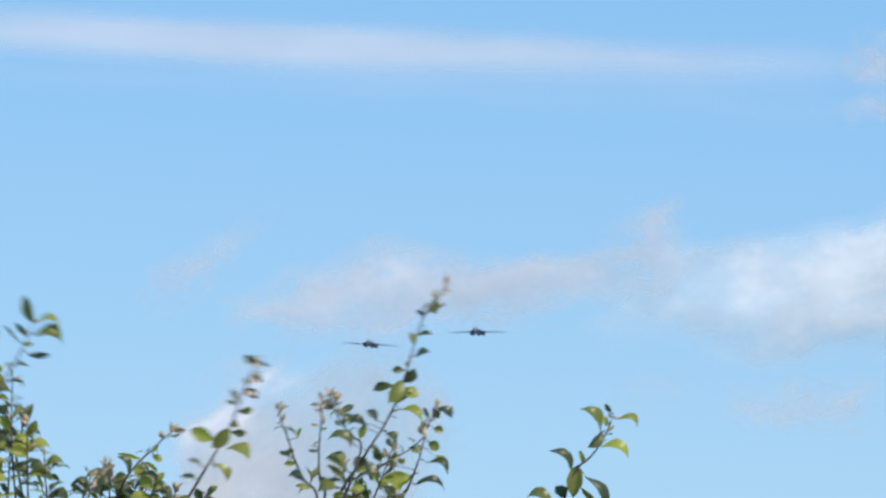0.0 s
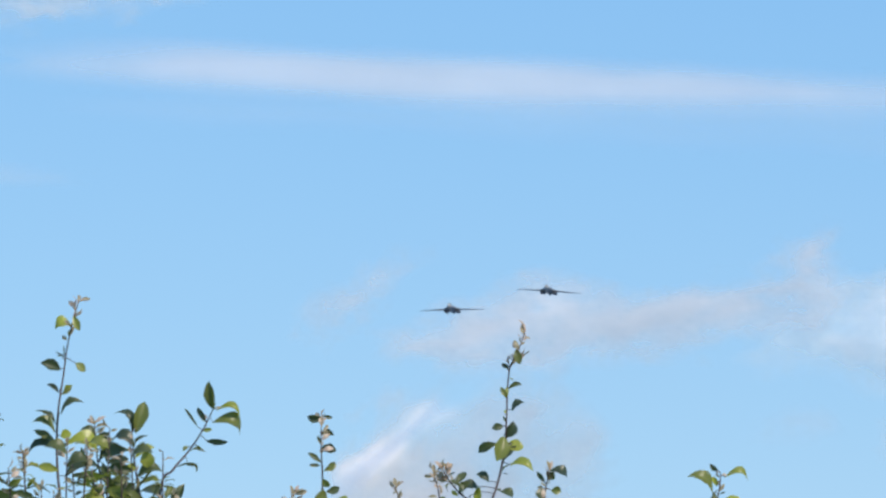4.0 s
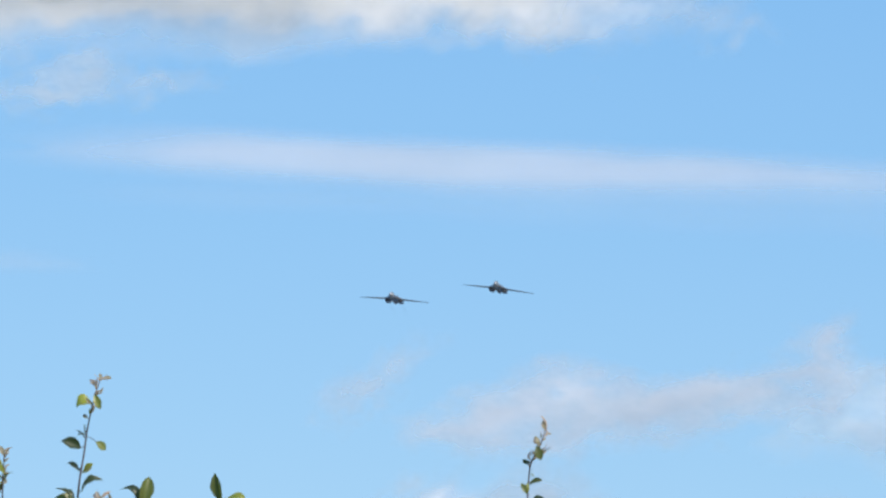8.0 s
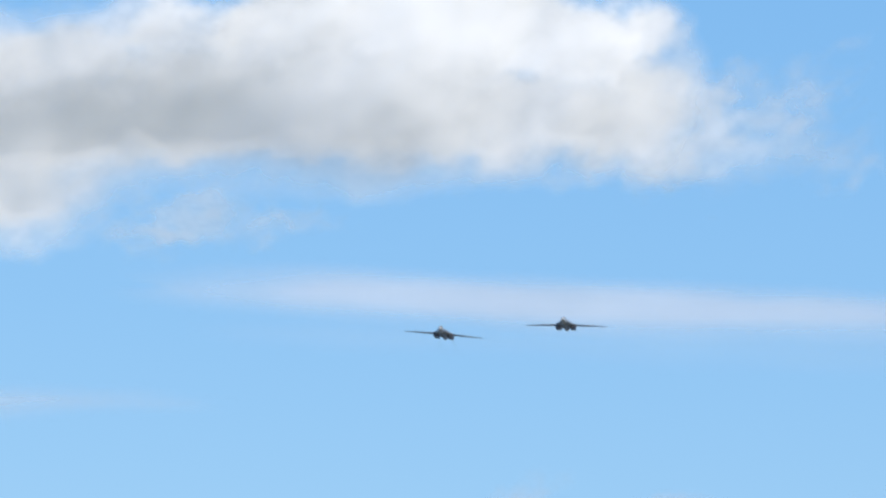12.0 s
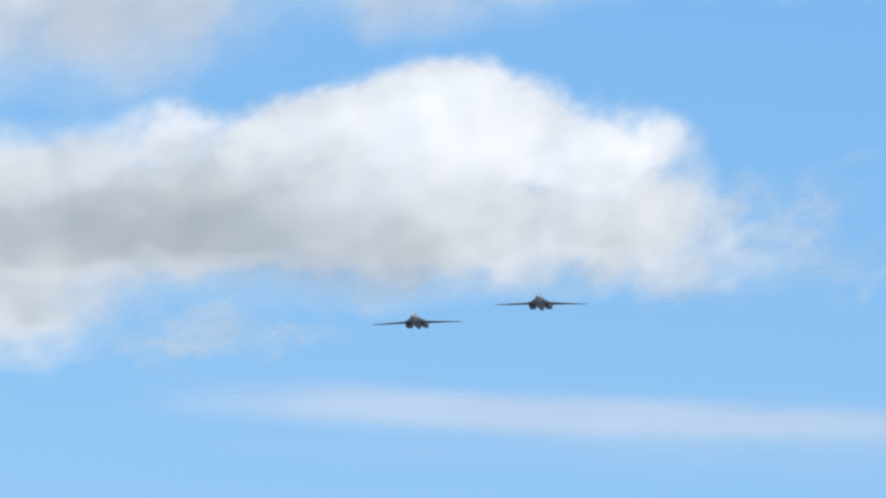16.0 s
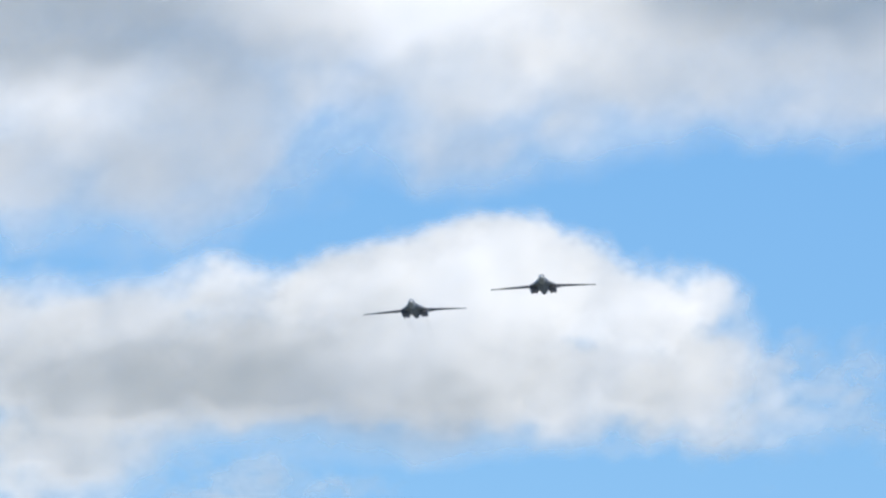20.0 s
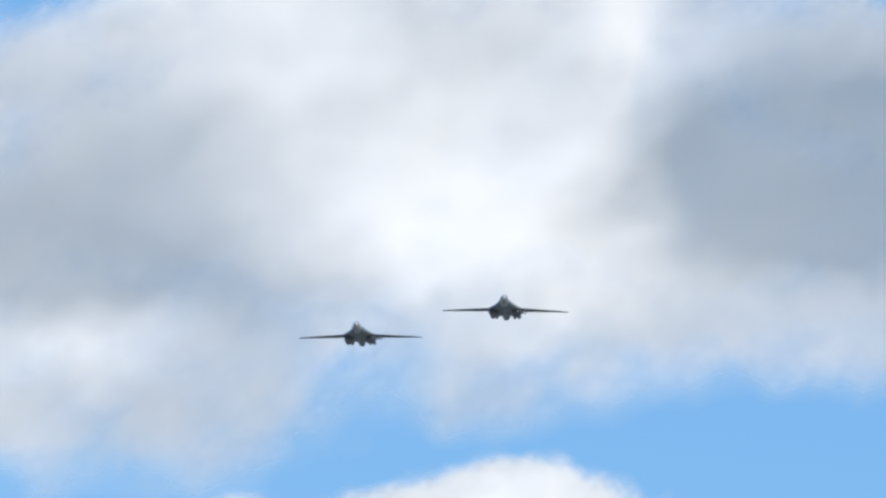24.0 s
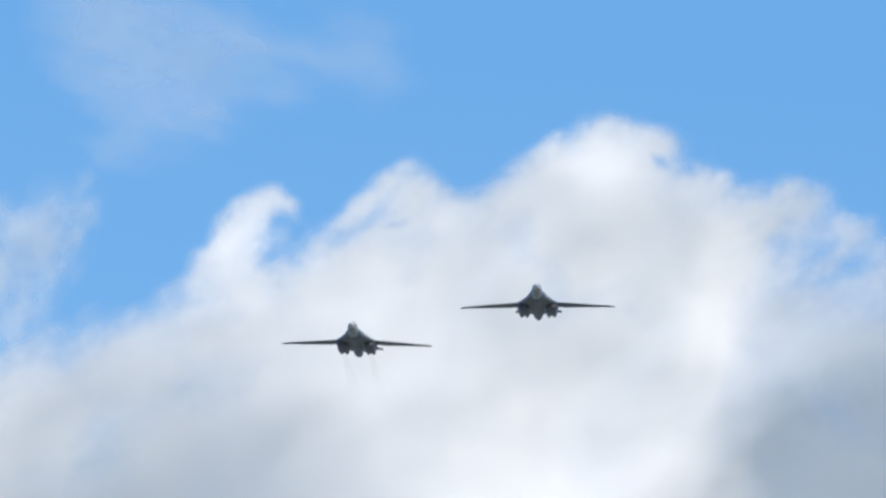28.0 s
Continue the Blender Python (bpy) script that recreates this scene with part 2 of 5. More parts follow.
def relief_for_tone(facing, step, light, rounds=30):
    """The relief, towards the eye, shaped so that the sun shows the wanted tones, given as cosines between its normals
    and the sun.
    """
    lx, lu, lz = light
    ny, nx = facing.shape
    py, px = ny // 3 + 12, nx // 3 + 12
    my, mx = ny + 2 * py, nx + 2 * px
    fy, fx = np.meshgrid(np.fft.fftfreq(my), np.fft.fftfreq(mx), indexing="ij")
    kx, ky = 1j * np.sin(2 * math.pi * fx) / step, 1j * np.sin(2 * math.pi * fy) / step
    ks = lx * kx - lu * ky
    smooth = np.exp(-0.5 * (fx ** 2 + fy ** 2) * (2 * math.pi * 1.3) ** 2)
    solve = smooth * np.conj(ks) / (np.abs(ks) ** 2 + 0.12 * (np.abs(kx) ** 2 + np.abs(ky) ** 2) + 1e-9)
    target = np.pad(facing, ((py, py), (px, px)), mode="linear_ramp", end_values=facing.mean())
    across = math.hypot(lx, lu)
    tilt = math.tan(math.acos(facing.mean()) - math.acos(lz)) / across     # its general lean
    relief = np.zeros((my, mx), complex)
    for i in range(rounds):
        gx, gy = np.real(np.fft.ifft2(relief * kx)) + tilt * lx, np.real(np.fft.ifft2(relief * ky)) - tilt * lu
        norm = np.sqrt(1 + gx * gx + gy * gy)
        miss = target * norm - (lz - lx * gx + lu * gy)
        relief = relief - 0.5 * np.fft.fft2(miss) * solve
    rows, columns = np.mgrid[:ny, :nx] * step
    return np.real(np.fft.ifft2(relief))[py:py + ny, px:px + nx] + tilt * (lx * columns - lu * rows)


def cloud(name, label, box, origin, puffs, distance, mat, facing=0.5, spots=(), step=6, ragged=16, soft=26, thick=1.0, warp=22, scale=200, lumps=0.05, seed=1, stretch=1.5, wind=-25, soften=(), gaps=(), fray=0.0):
    """A cloud, laid out from `origin` on the sky plan. puffs: its masses. facing, spots: the wanted tone, as a cosine
    to the sun, and where it is lighter or darker; the relief is shaped to show it. soften: where its rims are softer;
    gaps: where it is thinner. ragged, soft: how uneven and how wide its rim is."""
    x0, y0, x1, y1 = box
    nx, ny = int((x1 - x0) / step) + 1, int((y1 - y0) / step) + 1
    gx, gy = np.meshgrid(np.linspace(x0, x1, nx), np.linspace(y0, y1, ny))
    grid = gx.shape
    width = soft * np.clip(swell(gx, gy, soften, 1.0), 0.3, 6)
    loose = np.clip(width / soft, 0.3, 2.0)
    sway_x, sway_y = spectral(grid, step, seed + 1, 4.2, scale, stretch, wind), spectral(grid, step, seed + 2, 4.2, scale, stretch, wind)
    wx, wy = gx + warp * np.minimum(loose, 1.2) * sway_x, gy + 0.8 * warp * np.minimum(loose, 1.2) * sway_y
    fine, calm = spectral(grid, step, seed + 3, 3.7, scale * 0.8, stretch, wind), spectral(grid, step, seed + 6, 5.0, scale * 0.8, stretch, wind)
    share = edge(loose, 0.8, 1.8)
    depth = mass(wx, wy, puffs) + ragged * np.minimum(loose, 1.3) * (fine * (1 - share) + calm * share)
    border = np.minimum(np.minimum(gx - x0, x1 - gx), np.minimum(gy - y0, y1 - gy))
    alpha = edge(depth, -width, width * 1.2) * edge(border, 0, 50)
    alpha = 0.75 * alpha + 0.25 * alpha * edge(depth, -0.5 * width, 3.0 * width)
    if gaps:
        clear = np.clip(swell(wx, wy, gaps, 0.0), 0, 1)
        alpha = alpha * (1 - clear * edge(spectral(grid, step, seed + 5, 4.4, 110, 1.8, wind) + 3 * (clear - 0.6), -1.8, 2.2))
    if fray:
        alpha = alpha * (1 - fray * edge(spectral(grid, step, seed + 8, 4.0, 130, 2.0, wind), -0.8, 1.8))
    alpha = alpha * thick
    # the tone to show, which the relief below is shaped for
    wanted_tone = np.clip(swell(wx, wy, spots, facing), 0.13, 0.8)
    wanted_tone = wanted_tone + lumps * spectral(grid, step, seed + 4, 4.4, scale * 0.8, 1.3, wind) * np.clip(wanted_tone * 2.2, 0.35, 1.1)
    wanted_tone = np.clip(wanted_tone, 0.06, 0.92)
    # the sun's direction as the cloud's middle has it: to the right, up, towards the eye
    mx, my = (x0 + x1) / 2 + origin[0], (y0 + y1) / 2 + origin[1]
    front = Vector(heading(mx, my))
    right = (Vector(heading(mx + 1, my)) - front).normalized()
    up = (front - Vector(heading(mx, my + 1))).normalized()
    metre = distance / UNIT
    relief = relief_for_tone(wanted_tone, step * metre, (right.dot(sun_dir), up.dot(sun_dir), -front.dot(sun_dir)))
    keep = alpha > 0.004
    relief = relief - relief[keep].min()
    co = heading(gx + origin[0], gy + origin[1]) * (distance - relief)[..., None] + np.array(EYE)
    ids = np.arange(nx * ny).reshape(ny, nx)
    quad_on = keep[:-1, :-1] | keep[1:, :-1] | keep[:-1, 1:] | keep[1:, 1:]
    quads = np.stack([ids[:-1, :-1], ids[1:, :-1], ids[1:, 1:], ids[:-1, 1:]], -1)[quad_on]
    used = np.unique(quads)
    renum = np.full(nx * ny, -1)
    renum[used] = np.arange(len(used))
    places, faces, cover = co.reshape(-1, 3)[used], renum[quads], alpha.reshape(-1)[used]
    if thick > 0.8:     # a full cumulus has a rounded far side too
        coarse = (slice(None, None, 3), slice(None, None, 3))
        inside = np.clip(depth[coarse], 0, 160)
        bulge = 2.5 * metre * np.sqrt(inside * (320 - inside))
        behind = heading(gx[coarse] + origin[0], gy[coarse] + origin[1]) * (distance + 2 + bulge)[..., None] + np.array(EYE)
        ids = np.arange(inside.size).reshape(inside.shape)
        solid = (inside > 0) & (alpha[coarse] > 0.5)
        on = solid[:-1, :-1] & solid[1:, :-1] & solid[:-1, 1:] & solid[1:, 1:]
        quads = np.stack([ids[:-1, :-1], ids[:-1, 1:], ids[1:, 1:], ids[1:, :-1]], -1)[on]
        used = np.unique(quads)
        renum = np.full(inside.size, -1)
        renum[used] = np.arange(len(used))
        faces = np.concatenate([faces, renum[quads] + len(places)])
        places = np.concatenate([places, behind.reshape(-1, 3)[used]])
        cover = np.concatenate([cover, edge(depth, 0, 2 * width)[coarse].reshape(-1)[used]])
    me = bpy.data.meshes.new(name)
    me.from_pydata(places.tolist(), [], faces.tolist())
    me.polygons.foreach_set("use_smooth", [True] * len(me.polygons))
    at = me.attributes.new("cover", "FLOAT", "POINT")
    at.data.foreach_set("value", cover.astype(np.float32))
    me.materials.append(mat)
    me.update()
    return tagged(new(name, me), label, "cloud", "clouds in the sky", "structure")


def clouds():
    high = 4990
    # thin high cloud over the start of the flight
    cloud("cirrus_streak", "long thin pale streak of high cloud in blue sky", (-480, -80, 1720, 300), (0, 0),
          [(110, 50, 320, 24, 2), (420, 70, 420, 29, 3.2), (770, 92, 420, 30, 2.4), (1150, 108, 400, 26, 2)], high, THIN_CLOUD, 0.46, step=8, ragged=3, soft=16, thick=0.66, warp=5, scale=300, lumps=0.02, seed=3,
          stretch=6, wind=3, soften=[(-160, 40, 330, 90, 0, 1.0), (1480, 120, 350, 90, 0, 1.4), (700, 140, 900, 34, 3, 0.9)])
    cloud("cirrus_veil", "faint thin veil of high cloud below the streak", (-300, 80, 1700, 280), (0, 0),
          [(860, 158, 620, 24, 3), (300, 140, 420, 20, 2)], high + 4, THIN_CLOUD, 0.46, step=12, ragged=6, soft=28, thick=0.13, warp=6, scale=300, lumps=0.02, seed=9, stretch=5, wind=3)
    cloud("cirrus_streak", "short faint streak of high cloud", (-1000, 180, 0, 320), (0, 0),
          [(-470, 242, 300, 18, 1)], high, THIN_CLOUD, 0.40, step=10, ragged=4, soft=20, thick=0.42, warp=5, scale=240, lumps=0.02, seed=61, stretch=4, wind=2)
    # low clouds behind the shrub
    low = 4980
    # its spots shape a brighter top and a darker underside into the relief
    cloud("cumulus_cloud", "soft pale cumulus with ragged grey base, rising to one side", (960, 280, 2080, 720), (0, 0),
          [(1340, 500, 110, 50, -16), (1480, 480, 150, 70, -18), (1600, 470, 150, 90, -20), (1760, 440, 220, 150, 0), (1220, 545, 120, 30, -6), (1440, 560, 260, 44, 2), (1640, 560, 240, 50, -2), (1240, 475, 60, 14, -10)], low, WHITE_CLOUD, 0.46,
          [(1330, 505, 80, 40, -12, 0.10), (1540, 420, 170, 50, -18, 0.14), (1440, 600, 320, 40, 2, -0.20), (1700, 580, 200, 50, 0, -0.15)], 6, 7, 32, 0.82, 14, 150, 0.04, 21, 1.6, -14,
          [(1180, 545, 140, 70, 0, 1.2), (1460, 620, 420, 40, 0, 0.9)], fray=0.25)
    cloud("cumulus_cloud", "small white cloud in blue sky", (1420, 10, 1860, 260), (0, 0),
          [(1600, 140, 80, 50, -40), (1680, 110, 100, 80, 0)], low, HAZE_TINTED_CLOUD, 0.42, (), 7, 8, 34, 0.6, 18, 120, 0.03, 25, fray=0.3)
    cloud("wispy_cloud", "ragged thin pale wisps of low cloud", (320, 310, 1350, 670), (0, 0),
          [(630, 512, 130, 44, -6), (530, 540, 120, 28, -4), (710, 498, 90, 36, -6), (850, 510, 180, 38, -4), (960, 496, 120, 38, -8), (1080, 450, 100, 16, -24), (1150, 408, 44, 13, -40), (800, 535, 220, 26, -2), (1080, 490, 130, 22, -6)],
          low, HAZE_TINTED_CLOUD, 0.40, [(690, 492, 80, 30, -6, 0.12), (955, 482, 90, 28, -10, 0.08), (800, 545, 260, 24, -4, -0.06)], 6, 6, 30, 0.72, 14, 150, 0.03, 33, 1.8, -8, fray=0.2)
    cloud("wispy_cloud", "small faint wisp of pale cloud", (170, 360, 540, 590), (0, 0),
          [(310, 487, 60, 28, -20), (400, 432, 70, 14, -35)], low, HAZE_TINTED_CLOUD, 0.40, (), 6, 5, 28, 0.58, 12, 100, 0.03, 41, 1.6, -30, fray=0.2)
    # bright rim and darker flank are shaped in through the spots
    cloud("cumulus_cloud", "low white cloud with a bright slanting rim and shaded flank", (120, 540, 1000, 1120), (0, 0),
          [(495, 672, 36, 22, -30), (450, 700, 75, 30, -38), (400, 752, 100, 46, -44), (400, 860, 90, 80, -30), (460, 800, 110, 80, -30), (600, 720, 110, 60, -20), (650, 670, 70, 34, -14), (560, 850, 180, 110, -10), (400, 980, 130, 110), (720, 760, 80, 60, -30)],
          low, HAZE_TINTED_CLOUD, 0.35, [(450, 706, 130, 28, -40, 0.38), (390, 830, 100, 90, -40, 0.10), (620, 800, 140, 150, -20, -0.12)], 6, 6, 24, 0.86, 12, 150, 0.03, 47, 1.6, -36,
          [(660, 740, 220, 180, 0, 1.6)], [(660, 780, 200, 150, -20, 0.45)], fray=0.2)
    cloud("wispy_cloud", "faint pinkish wisp of cloud low in the sky", (1200, 620, 1680, 800), (0, 0),
          [(1400, 715, 90, 24, 0), (1480, 705, 60, 16, -5)], low, HAZE_TINTED_CLOUD, 0.38, (), 7, 5, 28, 0.64, 12, 100, 0.03, 53, 2.0, 0, fray=0.25)
    cloud("wispy_cloud", "faint wisp of cloud low in the sky", (1020, 630, 1280, 750), (0, 0),
          [(1140, 692, 50, 16, 0)], low, HAZE_TINTED_CLOUD, 0.38, (), 8, 5, 28, 0.3, 12, 90, 0.03, 57, 2.0, 0, fray=0.25)
    # the large cumulus in the middle of the flight
    middle = 4300
    here = (-546, -873)
    dome = [(800, 460, 170, 140), (860, 400, 100, 76, 8), (720, 430, 140, 92, -12), (600, 450, 120, 92, -22), (500, 480, 110, 72, -10), (960, 450, 90, 90), (1060, 490, 120, 95), (1150, 475, 70, 62), (1200, 445, 30, 30), (1180, 590, 84, 100), (1090, 630, 170, 84)]
    arm = [(330, 470, 120, 62, -8), (200, 510, 120, 66, -6), (60, 520, 140, 74, -4), (-150, 540, 190, 100), (-330, 560, 160, 120), (700, 608, 280, 132), (400, 612, 270, 122), (140, 640, 220, 110), (120, 750, 110, 56), (20, 740, 160, 80), (900, 630, 160, 82), (915, 700, 40, 30, -20)]
    # light on the dome and the grey base are set by spots in the relief
    cloud("cumulus_cloud", "large bright white cumulus with a domed top and grey base", (-520, 180, 1480, 980), here,
          dome + arm, middle, WHITE_CLOUD, 0.51,
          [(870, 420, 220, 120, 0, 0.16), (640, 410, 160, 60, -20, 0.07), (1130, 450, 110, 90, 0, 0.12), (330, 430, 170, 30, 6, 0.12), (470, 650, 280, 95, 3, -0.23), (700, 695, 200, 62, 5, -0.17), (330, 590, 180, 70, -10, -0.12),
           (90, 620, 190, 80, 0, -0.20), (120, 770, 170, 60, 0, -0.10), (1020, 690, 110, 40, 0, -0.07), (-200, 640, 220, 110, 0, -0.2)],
          5, 7, 24, 1.0, 11, 190, 0.03, 71, 1.4, -25,
          [(480, 715, 280, 60, 0, 2.0), (740, 735, 180, 50, 0, 1.9), (1180, 690, 200, 90, 0, 0.9), (120, 790, 280, 80, 0, 1.6), (100, 450, 280, 60, 0, 0.8), (1270, 560, 80, 140, 0, 0.8), (850, 330, 300, 60, 0, -0.3)],
          [(455, 462, 40, 22, -30, 0.6)])
    cloud("wispy_cloud", "pale ragged tail of the large cumulus", (1040, 420, 1680, 860), here,
          [(1290, 640, 130, 70, -10), (1400, 665, 120, 40, 0), (1240, 700, 130, 40, -4), (1400, 595, 70, 14, -25), (1490, 570, 30, 12, -30), (1490, 690, 80, 28, 8)], middle + 60, WHITE_CLOUD, 0.36,
          [(1300, 660, 120, 60, 0, 0.10)], 6, 9, 34, 0.72, 20, 130, 0.04, 75, 1.6, -25, [(1400, 690, 200, 80, 0, 0.8)], fray=0.3)
    cloud("wispy_cloud", "small pale wisps under the large cumulus", (180, 700, 760, 900), here,
          [(430, 780, 70, 24, -14), (330, 812, 110, 28, -8), (520, 800, 70, 12, 0)], middle - 4, WHITE_CLOUD, 0.34, (), 6, 5, 28, 0.7, 14, 100, 0.03, 77, 1.8, -14, fray=0.3)
    # the great cloud at the end of the flight, its upper edge curling in the wind
    far = 4985
    here = (-682, -1553)
    horns = [(285, 90, 100, 44, -53), (338, 16, 28, 13, -36), (366, 8, 16, 6, 20), (500, 26, 118, 24, -37), (582, -46, 26, 10, -36), (606, 4, 52, 26, -46), (560, 70, 90, 26, -30), (640, 44, 60, 30, -30)]
    crest = [(700, 60, 120, 50, -26), (800, 0, 100, 46, -28), (890, -50, 70, 44, -26), (965, -68, 84, 60, -14), (1026, -104, 40, 14, 20), (1052, -88, 14, 8, 50), (1024, -50, 46, 24, 30),
             (1090, -10, 90, 40, 4), (1140, -30, 30, 16, -40), (1250, 62, 120, 70, 6), (1290, 24, 60, 26, -8), (1360, 70, 60, 40, 30), (1420, 150, 120, 70, 20), (1390, 120, 50, 80, -10)]
    upper = [(320, 220, 110, 130, 10), (240, 260, 90, 110, -30), (120, 320, 170, 110, -14), (-40, 400, 160, 130, -14), (-260, 480, 220, 180, -10), (480, 200, 170, 130, -12), (700, 170, 190, 140, -10), (930, 70, 150, 150), (1100, 140, 160, 150), (1300, 240, 180, 120, 8), (1500, 330, 200, 160, 4),
            (1700, 400, 220, 220)]
    body = [(600, 400, 380, 260), (1000, 420, 380, 260), (300, 520, 300, 200), (-100, 620, 300, 180), (1300, 560, 300, 190), (1650, 620, 240, 190), (700, 640, 380, 150), (180, 740, 220, 130), (-160, 820, 260, 150), (1040, 700, 260, 90)]
    under = [(200, 850, 170, 90, 0), (60, 930, 170, 110, 0), (-200, 960, 200, 130), (330, 930, 170, 100, -4), (480, 880, 110, 110, 6), (560, 880, 60, 70, 0), (840, 850, 70, 80, 10), (930, 870, 110, 66, -12), (1040, 840, 110, 66, -8), (1180, 780, 130, 60, 0),
             (1310, 780, 130, 50, 0), (1480, 800, 130, 56, 0), (1640, 800, 160, 70), (700, 780, 110, 70), (440, 800, 170, 110), (620, 800, 120, 80), (1150, 750, 200, 80), (900, 780, 160, 90), (1450, 735, 150, 70), (370, 730, 150, 80)]
    # light and dark patches shaped into its relief: bright, shaded, and along the base
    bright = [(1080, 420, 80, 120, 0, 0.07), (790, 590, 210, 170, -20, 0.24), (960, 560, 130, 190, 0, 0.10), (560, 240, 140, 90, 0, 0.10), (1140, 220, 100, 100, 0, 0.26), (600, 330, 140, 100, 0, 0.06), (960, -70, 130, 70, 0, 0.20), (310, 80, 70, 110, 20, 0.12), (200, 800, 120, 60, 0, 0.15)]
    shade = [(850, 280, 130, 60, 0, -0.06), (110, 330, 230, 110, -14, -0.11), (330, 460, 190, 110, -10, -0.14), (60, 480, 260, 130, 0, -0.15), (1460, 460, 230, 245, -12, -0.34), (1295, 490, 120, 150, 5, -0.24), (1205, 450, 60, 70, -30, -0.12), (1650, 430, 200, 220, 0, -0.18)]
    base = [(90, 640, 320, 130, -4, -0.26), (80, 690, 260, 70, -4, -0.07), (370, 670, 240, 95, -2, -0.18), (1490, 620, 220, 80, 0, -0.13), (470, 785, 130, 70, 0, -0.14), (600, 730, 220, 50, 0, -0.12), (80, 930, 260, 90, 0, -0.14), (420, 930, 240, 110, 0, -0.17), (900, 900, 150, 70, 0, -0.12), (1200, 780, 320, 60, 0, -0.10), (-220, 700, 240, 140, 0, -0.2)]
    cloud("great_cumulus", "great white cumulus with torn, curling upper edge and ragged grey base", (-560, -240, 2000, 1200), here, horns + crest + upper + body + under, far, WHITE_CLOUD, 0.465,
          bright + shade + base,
          6, 7, 26, 1.0, 12, 210, 0.025, 101, 1.4, -35,
          [(250, 1060, 560, 120, 0, 2.0), (700, 860, 220, 140, 0, 2.0), (1200, 860, 560, 90, 0, 1.8), (0, 250, 260, 70, -12, 0.6), (1300, 40, 200, 120, 0, 0.1), (1000, 930, 180, 60, 0, 1.0), (620, -20, 540, 120, 0, -0.6)],
          [(1280, 96, 120, 60, 14, 0.5), (1400, 110, 130, 90, 10, 0.5), (556, 58, 34, 11, -34, 0.75), (372, 44, 26, 16, -20, 0.8), (1042, -72, 30, 11, 18, 0.7), (640, 870, 60, 90, 20, 0.35), (700, 920, 90, 100, 0, 0.35)])
    cloud("cumulus_cloud", "white cloud with ragged side edge", (-560, -160, 80, 330), here,
          [(-110, 56, 100, 64, -14), (-26, 12, 50, 24, -30), (-60, 90, 60, 50, -40), (-190, 170, 110, 90), (-320, 120, 160, 140), (-100, 140, 44, 90, 12)], far - 10, WHITE_CLOUD, 0.38, (), 7, 6, 42, 0.66, 16, 140, 0.04, 131, 1.6, -60, fray=0.25)
    cloud("cirrus_veil", "thin translucent veil of cloud high in blue sky", (-320, -560, 780, -20), here,
          [(190, -240, 160, 80, -20), (350, -290, 200, 58, 8), (520, -254, 70, 36, 40), (260, -180, 140, 50, -22), (60, -310, 130, 80), (130, -130, 90, 36, -20)], high, WHITE_CLOUD, 0.36, (), 8, 10, 48, 0.38, 20, 220, 0.03, 137, 2.0, 15, fray=0.2)


clouds()


# ---- the aircraft ----
# Local axes: nose towards -y, left and right along x, up z. Origin midway between the wing tips.
NOSE = -25.0


def body_ring(s, w, h, z, blend, k=28):
    """Cross-section at s metres behind the nose: half width w, half height h, centre height z; blend squares it towards a flat chined body."""
    ring = []
    for i in range(k):
        a = 2 * math.pi * i / k
        c, q = math.cos(a), math.sin(a)
        e = 2 / (2 - blend * (1 if q < 0 else 0.2))
        ring.append((w * c, NOSE + s, z + h * math.copysign(abs(q) ** e, q)))
    return ring


def wing_section(x, lead, chord, thick, z):
    """Aerofoil at span station x with its leading edge s metres behind the nose."""
    up = [(0, 0), (0.03, 0.34), (0.12, 0.47), (0.35, 0.5), (0.65, 0.33), (1, 0.02)]
    low = [(0.65, -0.26), (0.35, -0.4), (0.12, -0.34), (0.03, -0.22)]
    return [(x, NOSE + lead + chord * a, z + thick * b) for a, b in up + low]


